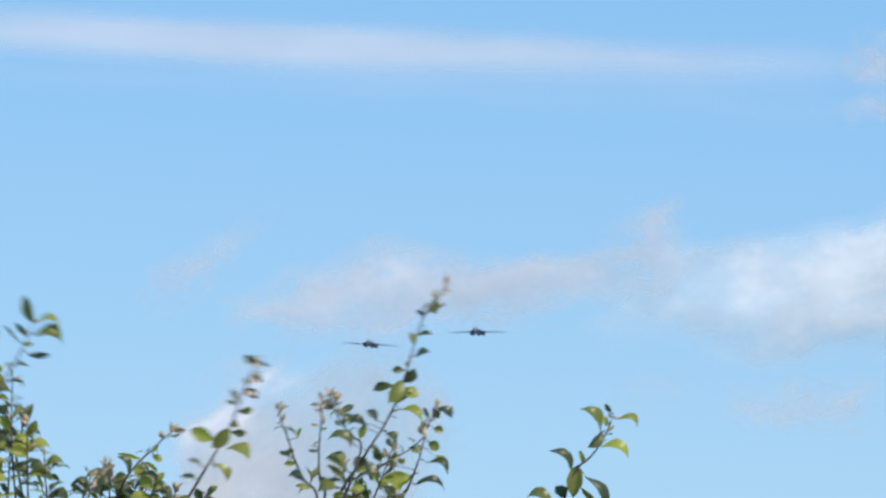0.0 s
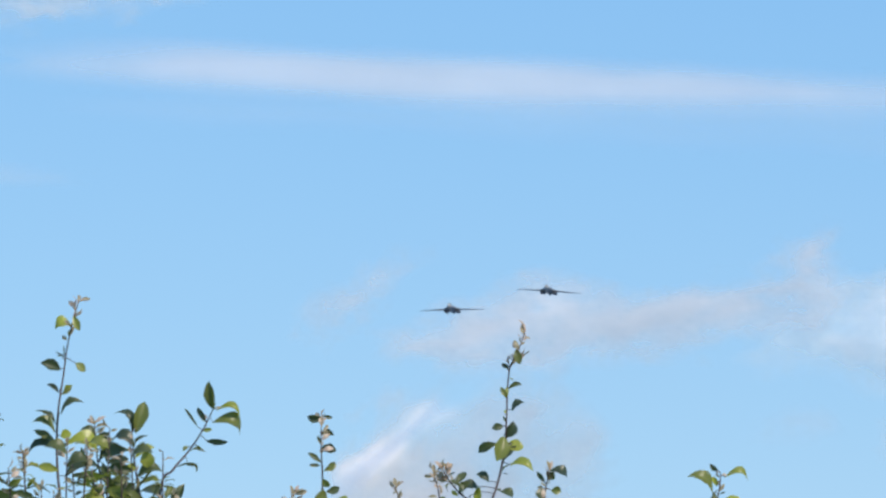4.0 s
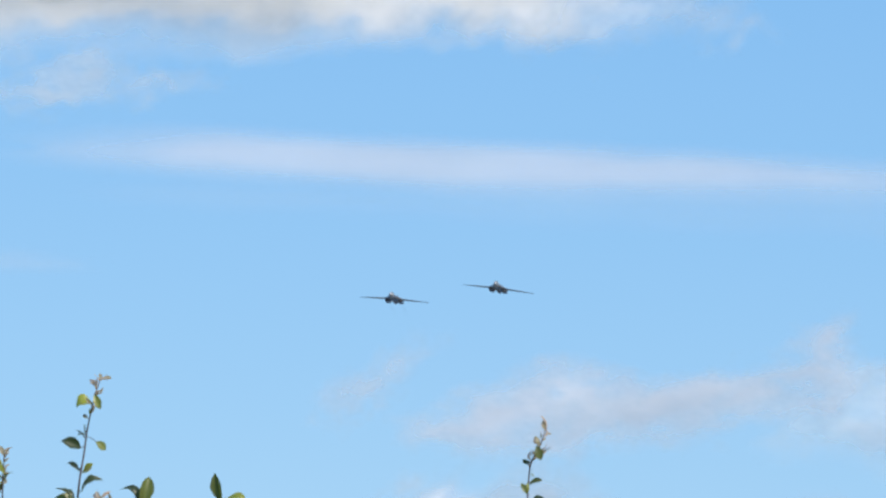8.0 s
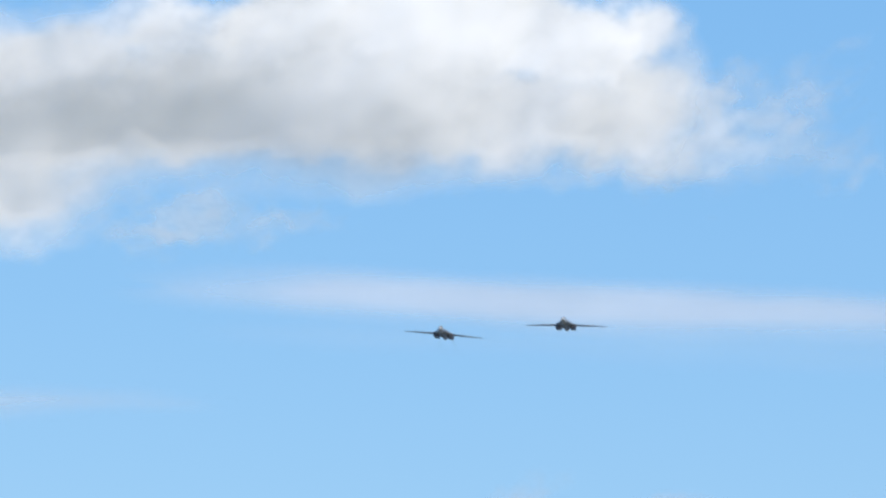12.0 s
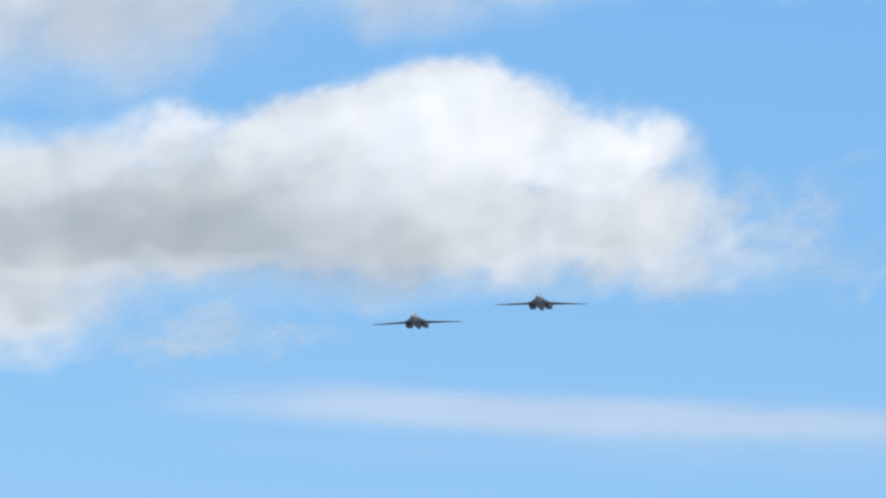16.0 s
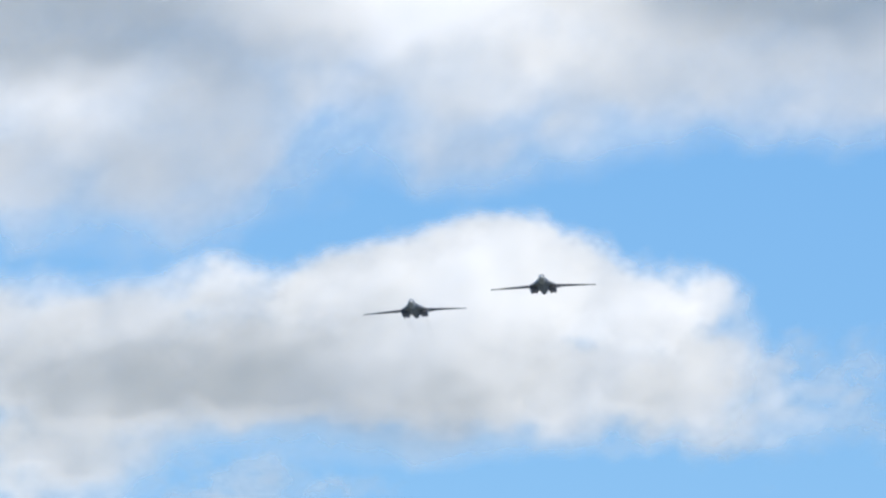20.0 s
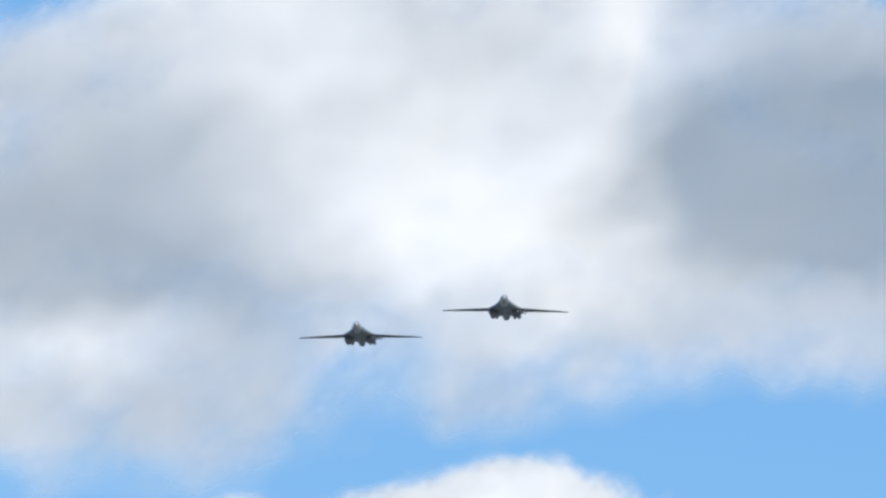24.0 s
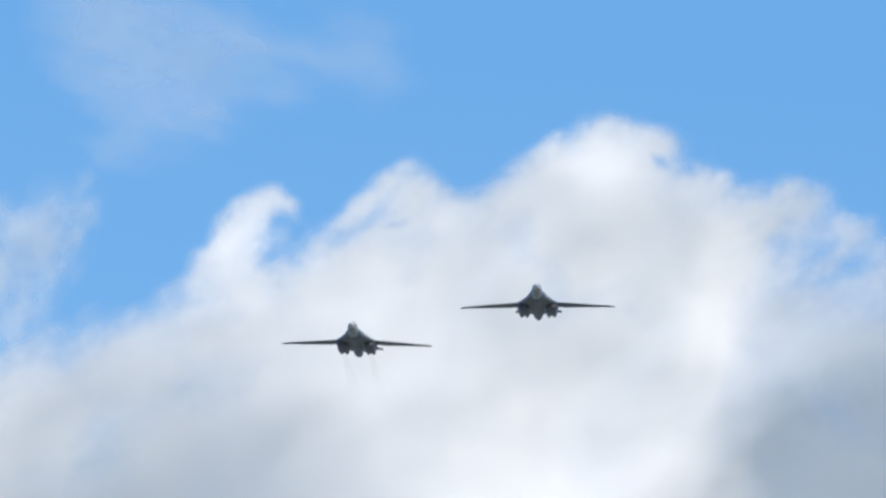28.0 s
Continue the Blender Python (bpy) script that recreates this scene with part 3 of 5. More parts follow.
def aircraft(label):
    plane = new("bomber_aircraft")
    tagged(plane, label, "aircraft", "pair of bombers in formation")
    # fuselage, round in front, flaring into the wing gloves
    bm = bmesh.new()
    loft(bm, [body_ring(*r) for r in [
        (12.0, 1.5, 1.72, 0, 0.1), (16, 1.55, 1.65, 0, 0.2),
        (20, 1.6, 1.6, 0, 0.3), (25, 1.6, 1.55, 0, 0.3), (30, 1.5, 1.5, 0.05, 0.2), (35, 1.3, 1.4, 0.2, 0.1), (38, 1.0, 1.1, 0.55, 0), (41, 0.6, 0.7, 0.95, 0), (43.4, 0.12, 0.16, 1.2, 0)]])
    part("fuselage", bm, HAZED_LIT_BODY_PAINT, plane)
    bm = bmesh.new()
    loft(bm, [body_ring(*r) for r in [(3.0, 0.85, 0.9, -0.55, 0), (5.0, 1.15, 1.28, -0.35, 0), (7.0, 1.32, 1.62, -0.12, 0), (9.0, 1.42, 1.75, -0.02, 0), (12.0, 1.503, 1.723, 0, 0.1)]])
    part("front_fuselage", bm, SUNLIT_FRONT_PAINT, plane, "front fuselage, painted paler for sunlight")
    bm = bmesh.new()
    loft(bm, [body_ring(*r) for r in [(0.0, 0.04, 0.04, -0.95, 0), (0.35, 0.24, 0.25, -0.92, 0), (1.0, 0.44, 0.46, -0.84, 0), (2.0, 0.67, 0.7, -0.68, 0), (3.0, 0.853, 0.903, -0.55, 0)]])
    part("nose_cone", bm, SUNLIT_NOSE_PAINT, plane, "nose cone, painted lighter for sunlight")
    # windshield: a band of panes wrapped over the upper nose
    for side in (-1, 1):
        for a0, a1 in ((8, 40), (44, 74)):
            bm = bmesh.new()
            rows = []
            for s, w, h, z in ((5.2, 1.17, 1.31, -0.33), (5.9, 1.24, 1.43, -0.25), (6.5, 1.30, 1.55, -0.17)):
                rows.append([bm.verts.new((side * (w + 0.02) * math.sin(radians(a)), NOSE + s, z + (h + 0.03) * math.cos(radians(a)))) for a in np.linspace(a0, a1, 5)])
            for p, q in zip(rows, rows[1:]):
                for i in range(4):
                    bm.faces.new((p[i], p[i + 1], q[i + 1], q[i]))
            bmesh.ops.solidify(bm, geom=bm.faces[:], thickness=0.015)
            part("windshield_pane", bm, COCKPIT_GLASS, plane, "dark glass cockpit pane")
        # small vane beside the nose
        bm = bmesh.new()
        loft(bm, [wing_section(side * 0.8, 3.6, 1.0, 0.1, -0.8), wing_section(side * 1.35, 4.1, 0.5, 0.05, -1.05)])
        part("nose_vane", bm, HAZED_GREY_PAINT, plane)
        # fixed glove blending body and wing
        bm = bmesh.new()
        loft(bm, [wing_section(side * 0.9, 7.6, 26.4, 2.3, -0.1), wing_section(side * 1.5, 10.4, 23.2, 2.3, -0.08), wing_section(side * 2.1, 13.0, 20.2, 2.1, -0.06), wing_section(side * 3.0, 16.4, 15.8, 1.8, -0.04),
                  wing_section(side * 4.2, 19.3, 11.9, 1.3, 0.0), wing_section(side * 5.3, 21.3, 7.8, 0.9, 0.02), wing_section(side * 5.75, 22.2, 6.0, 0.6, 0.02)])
        part("wing_glove", bm, HAZED_LIT_BODY_PAINT, plane)
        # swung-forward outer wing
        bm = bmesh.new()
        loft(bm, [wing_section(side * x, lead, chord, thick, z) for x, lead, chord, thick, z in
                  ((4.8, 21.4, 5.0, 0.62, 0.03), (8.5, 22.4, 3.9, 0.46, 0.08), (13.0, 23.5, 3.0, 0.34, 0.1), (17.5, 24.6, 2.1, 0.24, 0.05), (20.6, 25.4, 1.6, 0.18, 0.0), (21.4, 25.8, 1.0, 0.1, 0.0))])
        wing = part("wing", bm, HAZED_GREY_PAINT, plane, "long slender wing swept fully forward")
        # slat and flap lines of the wing
        for nm, x0, x1, back0, back1, zz in (("slat", 7.0, 19.5, 0.0, 0.1, 0.06), ("flap", 7.0, 18.0, 0.8, 1.0, 0.05)):
            bm = bmesh.new()
            rings = []
            for x in (x0, (x0 + x1) / 2, x1):
                lead = 21.4 + (x - 4.8) * 0.252
                chord = 5.0 - (x - 4.8) * 0.225
                half = 0.012 * chord + 0.02
                rings.append([(side * x, NOSE + lead + chord * back0 - 0.03, zz - half), (side * x, NOSE + lead + chord * back0 - 0.03, zz + half),
                              (side * x, NOSE + lead + chord * back1, zz + half), (side * x, NOSE + lead + chord * back1, zz - half)])
            loft(bm, rings)
            part(nm, bm, HAZED_GREY_PAINT, wing)
        # paired engine nacelle under the glove
        bm = bmesh.new()
        rings = []
        for s, w, h, z in ((20.8, 1.45, 0.72, -0.9), (22.0, 1.53, 0.84, -1.0), (25.0, 1.58, 0.92, -1.08), (28.0, 1.53, 0.88, -1.0), (29.6, 1.45, 0.74, -0.9), (30.8, 1.3, 0.5, -0.8)):
            ring = []
            for i in range(28):
                a = 2 * math.pi * i / 28
                c, q = math.cos(a), math.sin(a)
                waist = 1 - 0.18 * math.exp(-(c / 0.22) ** 2) * (1 if q < 0 else 0)
                ring.append((side * 3.8 + w * math.copysign(abs(c) ** 0.7, c), NOSE + s, z + h * waist * math.copysign(abs(q) ** 0.7, q)))
            rings.append(ring)
        loft(bm, rings)
        nacelle = part("engine_nacelle", bm, SHADED_NACELLE_PAINT, plane, "paired engine nacelle, painted darker for shade")
        for off in (-0.73, 0.73):
            bm = bmesh.new()
            rings = []
            for s, r in ((20.75, 0.58), (20.7, 0.54), (21.6, 0.48)):
                rings.append([(side * 3.8 + off + r * 1.05 * math.cos(2 * math.pi * i / 20), NOSE + s, -0.8 + r * math.sin(2 * math.pi * i / 20)) for i in range(20)])
            loft(bm, rings)
            part("air_intake", bm, DARK_DUCT, nacelle, "black air intake opening")
            bm = bmesh.new()
            rings = []
            for s, r in ((29.2, 0.72), (30.6, 0.70), (31.7, 0.55), (32.1, 0.48), (32.0, 0.43), (31.0, 0.40)):
                rings.append([(side * 3.8 + off + r * math.cos(2 * math.pi * i / 20), NOSE + s, -0.85 + r * math.sin(2 * math.pi * i / 20)) for i in range(20)])
            loft(bm, rings)
            part("exhaust_nozzle", bm, SOOT_METAL, nacelle, "sooty metal exhaust nozzle")
        # tailplane
        bm = bmesh.new()
        loft(bm, [wing_section(side * 0.3, 36.0, 5.4, 0.5, 2.9), wing_section(side * 3.4, 38.2, 3.8, 0.32, 2.9), wing_section(side * 6.5, 40.4, 2.1, 0.15, 2.9)])
        part("tailplane", bm, HAZED_GREY_PAINT, plane)
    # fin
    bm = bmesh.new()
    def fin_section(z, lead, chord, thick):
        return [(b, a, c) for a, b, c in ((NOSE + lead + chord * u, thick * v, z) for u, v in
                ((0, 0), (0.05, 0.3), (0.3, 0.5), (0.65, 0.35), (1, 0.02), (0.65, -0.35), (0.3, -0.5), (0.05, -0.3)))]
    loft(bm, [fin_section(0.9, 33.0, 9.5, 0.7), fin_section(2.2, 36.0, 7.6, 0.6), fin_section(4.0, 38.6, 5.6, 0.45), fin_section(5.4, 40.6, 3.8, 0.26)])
    part("tail_fin", bm, HAZED_GREY_PAINT, plane)
    return plane


def exhaust_smoke(plane):
    """Two faint trails of smoke behind the engine pairs, thinning out."""
    for side in (-1, 1):
        bm = bmesh.new()
        cover = bm.verts.layers.float.new("cover")
        rings = []
        for i, d in enumerate(np.linspace(0, 1, 15)):
            r = 0.7 + 1.3 * d + 0.15 * math.sin(9 * d + side)
            ring = [bm.verts.new((side * 3.8 + 0.5 * math.sin(6 * d + side) * d + r * math.cos(a), NOSE + 32.4 + 48 * d, -0.85 - 1.2 * d + r * math.sin(a))) for a in np.linspace(0, 2 * math.pi, 12, endpoint=False)]
            for v in ring:
                v[cover] = 0.032 * (1 - d) ** 1.2 * (0.75 + 0.25 * math.sin(5 * i))
            rings.append(ring)
        for p, q in zip(rings, rings[1:]):
            for i in range(12):
                bm.faces.new((p[i], p[(i + 1) % 12], q[(i + 1) % 12], q[i]))
        part("exhaust_smoke", bm, SMOKE, plane, "faint brownish exhaust smoke")


lead_bomber = aircraft("dark grey swing-wing bomber leading, flying head-on with wings spread")
wing_bomber = aircraft("dark grey swing-wing bomber trailing its leader, wings spread, banking")
exhaust_smoke(wing_bomber)


# ---- the shrub ----
# Shoots are drawn on the sky plan to fit the camera's view, at a distance of about nine metres.
SHRUB_AT = Vector((-0.1, 9.0, 0))


def leaf_mesh(name, mat, wide, curl, fold, seed):
    rnd = random.Random(seed)
    bm = bmesh.new()
    rows = []
    for i in range(9):
        t = i / 8
        w = wide * math.sin(math.pi * min(1, t * 0.95 + 0.03) ** 1.05) ** 0.85
        if i == 8:
            w = 0.004
        y, z = t - 0.22 * abs(curl) * t * t, -curl * t * t + 0.03 * rnd.uniform(-1, 1)
        rows.append([bm.verts.new((sx * w * math.cos(fold), y + 0.035 * abs(sx) * rnd.uniform(-1, 1), z + abs(sx) * w * math.sin(fold) + 0.035 * rnd.uniform(-1, 1))) for sx in (-1, -0.55, 0, 0.55, 1)])
    for a, b in zip(rows, rows[1:]):
        for j in range(4):
            bm.faces.new((a[j], a[j + 1], b[j + 1], b[j]))
    # leaf stalk
    stalk = [Vector((0, -0.22 + 0.055 * k, -0.004)) for k in range(5)]
    tube(bm, stalk, [0.028] * 5, 4)
    me = bpy.data.meshes.new(name)
    bm.to_mesh(me)
    bm.free()
    for p in me.polygons:
        p.use_smooth = True
    me.materials.append(mat)
    return me


LEAVES = [leaf_mesh("leaf", LEAF, w, c, f, i) for i, (w, c, f) in enumerate(((0.21, 0.35, 0.4), (0.24, 0.55, 0.5), (0.18, 0.7, 0.35), (0.23, 0.45, 0.7), (0.25, 0.35, 0.3), (0.18, 0.25, 0.6), (0.26, 0.65, 0.6), (0.20, -0.2, 0.5)))]
YOUNG = [leaf_mesh("young_leaf", YOUNG_LEAF, w, c, f, 9 + i) for i, (w, c, f) in enumerate(((0.22, 0.3, 0.5), (0.26, 0.5, 0.3)))]


def blade_mesh(name, mat, bulge, fold, seed):
    """A leaf from its base at the origin to its tip at (0, 1, 0), one unit wide, bulging upwards along its length."""
    rnd = random.Random(seed)
    bm = bmesh.new()
    rows = []
    for i in range(9):
        t = i / 8
        w = 0.5 * math.sin(math.pi * min(1, t * 0.95 + 0.03) ** 1.1) ** 0.8 if i < 8 else 0.006
        z = 4 * bulge * t * (1 - t) ** 0.8
        rows.append([bm.verts.new((sx * w * (1 + 0.08 * rnd.uniform(-1, 1)), t, z + abs(sx) * w * fold + 0.025 * rnd.uniform(-1, 1))) for sx in (-1, -0.5, 0, 0.5, 1)])
    for a, b in zip(rows, rows[1:]):
        for j in range(4):
            bm.faces.new((a[j], a[j + 1], b[j + 1], b[j]))
    me = bpy.data.meshes.new(name)
    bm.to_mesh(me)
    bm.free()
    for p in me.polygons:
        p.use_smooth = True
    me.materials.append(mat)
    return me


FLAT_BLADES = [blade_mesh("leaf", LEAF, b, f, 30 + i) for i, (b, f) in enumerate(((0.06, 0.3), (0.1, 0.45), (0.03, 0.2)))]
ARCHED_BLADES = [blade_mesh("leaf", LEAF, b, f, 40 + i) for i, (b, f) in enumerate(((0.24, 0.25), (0.3, 0.4), (0.2, 0.35)))]


def place_leaf(parent, base, tip, width, arched, rnd):
    """A leaf from base to tip of that visible width; an arched one lies flat and droops, another shows its face."""
    ob = new("leaf", rnd.choice(ARCHED_BLADES if arched else FLAT_BLADES))
    ob.parent = parent
    chord = Vector(tip) - Vector(base)
    length = chord.length
    along = (chord / length + Vector((0, rnd.uniform(-0.3, 0.3), 0))).normalized()
    side = along.cross(Vector((0, -1, 0))).normalized()
    up = side.cross(along).normalized()
    turn = radians(rnd.uniform(44, 56) if arched else rnd.uniform(-30, 35))
    m = Matrix((side, along, up)).transposed().to_4x4() @ Matrix.Rotation(-turn if chord.x > 0 else turn, 4, "Y")
    ob.matrix_local = Matrix.Translation(base) @ m @ Matrix.Diagonal((width / math.cos(turn), length, length, 1))
    return ob


def put_leaf(meshes, name, parent, where, angle, length, facing, rnd):
    """A leaf that grows from `where` in the direction `angle` (degrees in the upright plane, 0 to the right, 90 up); facing turns it about its length."""
    ob = new(name, rnd.choice(meshes))
    ob.parent = parent
    a = radians(angle)
    along = Vector((math.cos(a), rnd.uniform(-0.45, 0.45), math.sin(a))).normalized()
    side = along.cross(Vector((0, -1, 0))).normalized()
    up = side.cross(along).normalized()
    m = Matrix((side, along, up)).transposed().to_4x4() @ Matrix.Rotation(radians(-facing if math.cos(a) > 0 else facing), 4, "Y")
    ob.matrix_local = Matrix.Translation(Vector(where) + along * length * 0.2) @ m @ Matrix.Diagonal((length, length, length, 1))
    return ob


def shoot(shrub, line, dist, leaves=(), count=9, size=46, young=7, seed=0, radius=1.9):
    """A leafy shoot: its bark-covered stem along `line` on the plan, its leaves and its young tip. Its pivot is the line's first point."""
    rnd = random.Random(seed)
    k = dist / UNIT
    x0, y0 = line[0]
    pivot = at_distance(x0, y0, dist)
    pts = smooth_line([((x - x0) * k, 0.012 * math.sin(i * 2.1 + seed), (y0 - y) * k) for i, (x, y) in enumerate(line)], 5)
    n = len(pts)
    bm = bmesh.new()
    tube(bm, pts, [(radius * (1 - i / n) + 0.8) * k for i in range(n)], 6)
    placed = []
    for bx, by, tx, ty, wide, arched in leaves:
        base, tip = Vector(((bx - x0) * k, 0, (y0 - by) * k)), Vector(((tx - x0) * k, 0, (y0 - ty) * k))
        root = min(pts, key=lambda p: (p.x - base.x) ** 2 + (p.z - base.z - 4 * k) ** 2)
        base.y = tip.y = root.y + rnd.uniform(-0.012, 0.012)
        if (base - root).length > 5 * k:     # a leaf stalk
            tube(bm, [root, root.lerp(base, 0.5) + Vector((0, 0, 1.5 * k)), base], [0.9 * k, 0.7 * k, 0.6 * k], 5)
        placed.append((base, tip, wide * k, arched))
    stem = part("shoot", bm, BARK, shrub)
    stem.location = pivot - shrub.location

    def on_stem(u):
        f = min(max(u, 0), 0.999) * (n - 1)
        i = int(f)
        return pts[i].lerp(pts[i + 1], f - i), (pts[i + 1] - pts[i]).normalized()

    side = rnd.choice((-1, 1))
    count = int(count * 2.6) + (6 if len(leaves) < 4 else 0)
    young = int(young * 2.2)
    for i in range(count):
        u = 0.1 + 0.78 * rnd.random() ** 0.9
        p, d = on_stem(u)
        stem_angle = math.degrees(math.atan2(d.z, d.x))
        side = rnd.choice((-1, 1))
        put_leaf(LEAVES, "leaf", stem, p, stem_angle + side * rnd.uniform(20, 115), size * k * (0.28 + 0.72 * rnd.random() ** 1.6) * (1 - 0.45 * max(0, u - 0.5)), rnd.uniform(60, 110) if rnd.random() < 0.5 else rnd.uniform(-20, 65), rnd)
    for base, tip, wide, arched in placed:
        place_leaf(stem, base, tip, wide, arched, rnd)
    for i in range(young):
        p, d = on_stem(1 - 0.24 * (i / max(young, 1)) ** 1.3)
        put_leaf(YOUNG, "young_leaf", stem, p, math.degrees(math.atan2(d.z, d.x)) + rnd.uniform(-75, 75), k * rnd.uniform(8, 21), rnd.uniform(-80, 80), rnd)
    return stem


shrub = new("shrub")
shrub.location = SHRUB_AT
tagged(shrub, "leafy garden shrub with upright shoots and reddish young tips", "shrub")

SHOOTS = {}
SHOOTS["main"] = shoot(shrub, [(520, 1080), (562, 890), (578, 851), (592, 808), (609, 761), (622, 700), (625, 654), (628, 599), (633, 555), (647, 531), (660, 492)], 9.0,
        [(643, 526, 650, 552, 15, 0), (632, 555, 617, 549, 8, 0), (630, 592, 654, 584, 9, 0), (627, 590, 624, 610, 8, 0), (635, 634, 659, 620, 13, 1), (624, 681, 638, 652, 19, 0), (619, 663, 599, 667, 14, 0), (620, 680, 606, 726, 27, 0), (607, 691, 574, 706, 17, 0), (625, 695, 656, 697, 23, 0), (631, 731, 673, 742, 17, 1)]
        + [(593, 759, 571, 745, 15, 0), (614, 778, 635, 789, 17, 1), (566, 811, 516, 811, 18, 1), (595, 852, 569, 829, 26, 0), (593, 834, 609, 859, 22, 0), (559, 856, 518, 843, 27, 1), (578, 776, 544, 777, 20, 1), (575, 767, 571, 796, 14, 0), (553, 891, 520, 905, 24, 1), (588, 883, 612, 903, 22, 0), (562, 902, 591, 918, 30, 0)], 5, 40, 10, 11)
SHOOTS["right"] = shoot(shrub, [(930, 1080), (963, 925), (966, 893), (976, 854), (992, 832), (1006, 804), (1015, 771), (1019, 745)], 8.8,
        [(1027, 753, 1067, 761, 13, 1), (1014, 741, 1000, 728, 9, 0), (1010, 769, 1003, 752, 9, 0), (1001, 782, 956, 752, 22, 1), (1004, 782, 984, 818, 18, 0), (1009, 808, 1060, 817, 20, 1), (986, 842, 972, 821, 9, 0), (967, 866, 919, 834, 18, 1), (976, 848, 980, 908, 28, 0), (994, 866, 1031, 922, 19, 1), (990, 887, 1025, 908, 10, 0), (962, 909, 946, 891, 22, 0), (947, 923, 899, 922, 22, 1)], 2, 44, 3, 12)
SHOOTS["mid"] = shoot(shrub, [(262, 1080), (272, 920), (275, 887), (278, 835), (277, 784), (272, 734), (269, 675)], 9.1,
        [(272, 681, 244, 678, 14, 0), (273, 674, 289, 676, 7, 0), (269, 708, 294, 709, 12, 0), (271, 734, 299, 737, 17, 0), (273, 760, 249, 744, 10, 0), (278, 788, 291, 800, 12, 0), (263, 838, 219, 840, 26, 0), (280, 806, 268, 851, 26, 0), (292, 840, 336, 840, 24, 1), (285, 876, 319, 896, 16, 1)], 3, 40, 5, 13)
SHOOTS["pair"] = shoot(shrub, [(-10, 1080), (-26, 799), (-8, 751), (14, 715), (37, 675), (52, 635)], 9.2,
        [(53, 637, 39, 587, 19, 0), (58, 637, 100, 647, 10, 1), (54, 659, 104, 675, 26, 1), (44, 691, 83, 689, 11, 0), (42, 661, 23, 636, 10, 0), (28, 671, 1, 639, 5, 0), (36, 675, 54, 671, 8, 0), (28, 701, 39, 709, 7, 0), (14, 705, 6, 715, 7, 0), (16, 733, 34, 750, 5, 1)], 1, 40, 1, 14)
SHOOTS["pair_left"] = shoot(shrub, [(-15, 1080), (-25, 834), (-36, 781), (-45, 729), (-50, 689), (-52, 659)], 9.3,
        [(-45, 673, -30, 616, 25, 0), (-52, 673, -84, 637, 15, 1), (-56, 705, -97, 727, 25, 1), (-26, 707, -22, 737, 26, 0), (-44, 729, -58, 749, 16, 0), (-38, 769, -52, 791, 14, 0), (-40, 752, 4, 742, 22, 1), (-46, 700, -88, 690, 24, 1), (-36, 780, 2, 792, 20, 1), (-44, 720, -10, 700, 16, 0)], 3, 46, 1, 17)
SHOOTS["low"] = shoot(shrub, [(60, 1080), (15, 852), (23, 820), (28, 802)], 9.2,
        [(25, 812, 2, 769, 16, 1), (30, 808, 44, 764, 16, 0), (19, 822, -13, 816, 21, 0), (35, 820, 59, 821, 12, 1), (15, 840, -11, 850, 18, 1)], 3, 44, 1, 18)
SHOOTS["tall"] = shoot(shrub, [(-170, 1080), (-179, 830), (-186, 768), (-190, 708), (-187, 647), (-181, 587), (-176, 537), (-165, 488), (-157, 454)], 9.3,
        [(-169, 500, -198, 507, 24, 1), (-165, 486, -153, 512, 14, 0), (-161, 565, -143, 579, 15, 0), (-187, 579, -223, 568, 20, 0), (-189, 619, -211, 605, 9, 0), (-181, 659, -141, 639, 13, 1), (-194, 689, -235, 673, 17, 1), (-183, 696, -165, 690, 20, 0), (-185, 720, -241, 727, 18, 1), (-177, 712, -117, 726, 23, 1), (-185, 758, -223, 750, 17, 0), (-173, 768, -107, 756, 23, 1), (-179, 622, -163, 607, 10, 0)], 4, 46, 9, 15)
SHOOTS["pink"] = shoot(shrub, [(-90, 1080), (-98, 831), (-104, 769), (-113, 713), (-118, 658)], 9.4,
        [(-117, 688, -145, 672, 14, 1), (-113, 680, -101, 706, 14, 0), (-102, 728, -88, 769, 18, 0), (-98, 769, -53, 781, 18, 1), (-112, 706, -152, 694, 22, 1), (-108, 722, -66, 700, 20, 1), (-104, 752, -146, 746, 22, 0), (-100, 780, -62, 758, 20, 0), (-116, 690, -90, 676, 14, 0)], 6, 48, 10, 16)
SHOOTS["arched"] = shoot(shrub, [(110, 1080), (158, 915), (168, 873), (184, 834), (204, 803), (217, 783), (231, 764)], 9.0,
        [(204, 817, 222, 822, 15, 0), (187, 828, 142, 828, 8, 0), (209, 796, 203, 811, 9, 0), (188, 858, 226, 856, 14, 0), (172, 862, 144, 836, 14, 1), (166, 891, 194, 899, 18, 0)], 5, 36, 7, 19)
SHOOTS["small"] = shoot(shrub, [(500, 1080), (526, 923), (494, 885), (471, 852), (450, 817), (436, 794), (428, 771)], 9.0,
        [(494, 889, 465, 885, 18, 1), (475, 859, 455, 863, 10, 0), (467, 840, 453, 842, 8, 0), (468, 818, 471, 796, 7, 0), (509, 900, 483, 900, 10, 0)], 4, 34, 6, 21)
SHOOTS["small_pink"] = shoot(shrub, [(520, 1080), (539, 924), (523, 882), (511, 833), (505, 788), (496, 743)], 9.1,
        [(511, 833, 491, 836, 6, 0), (524, 878, 541, 893, 16, 0), (517, 863, 510, 885, 12, 0), (506, 795, 517, 792, 5, 0)], 2, 34, 10, 22)
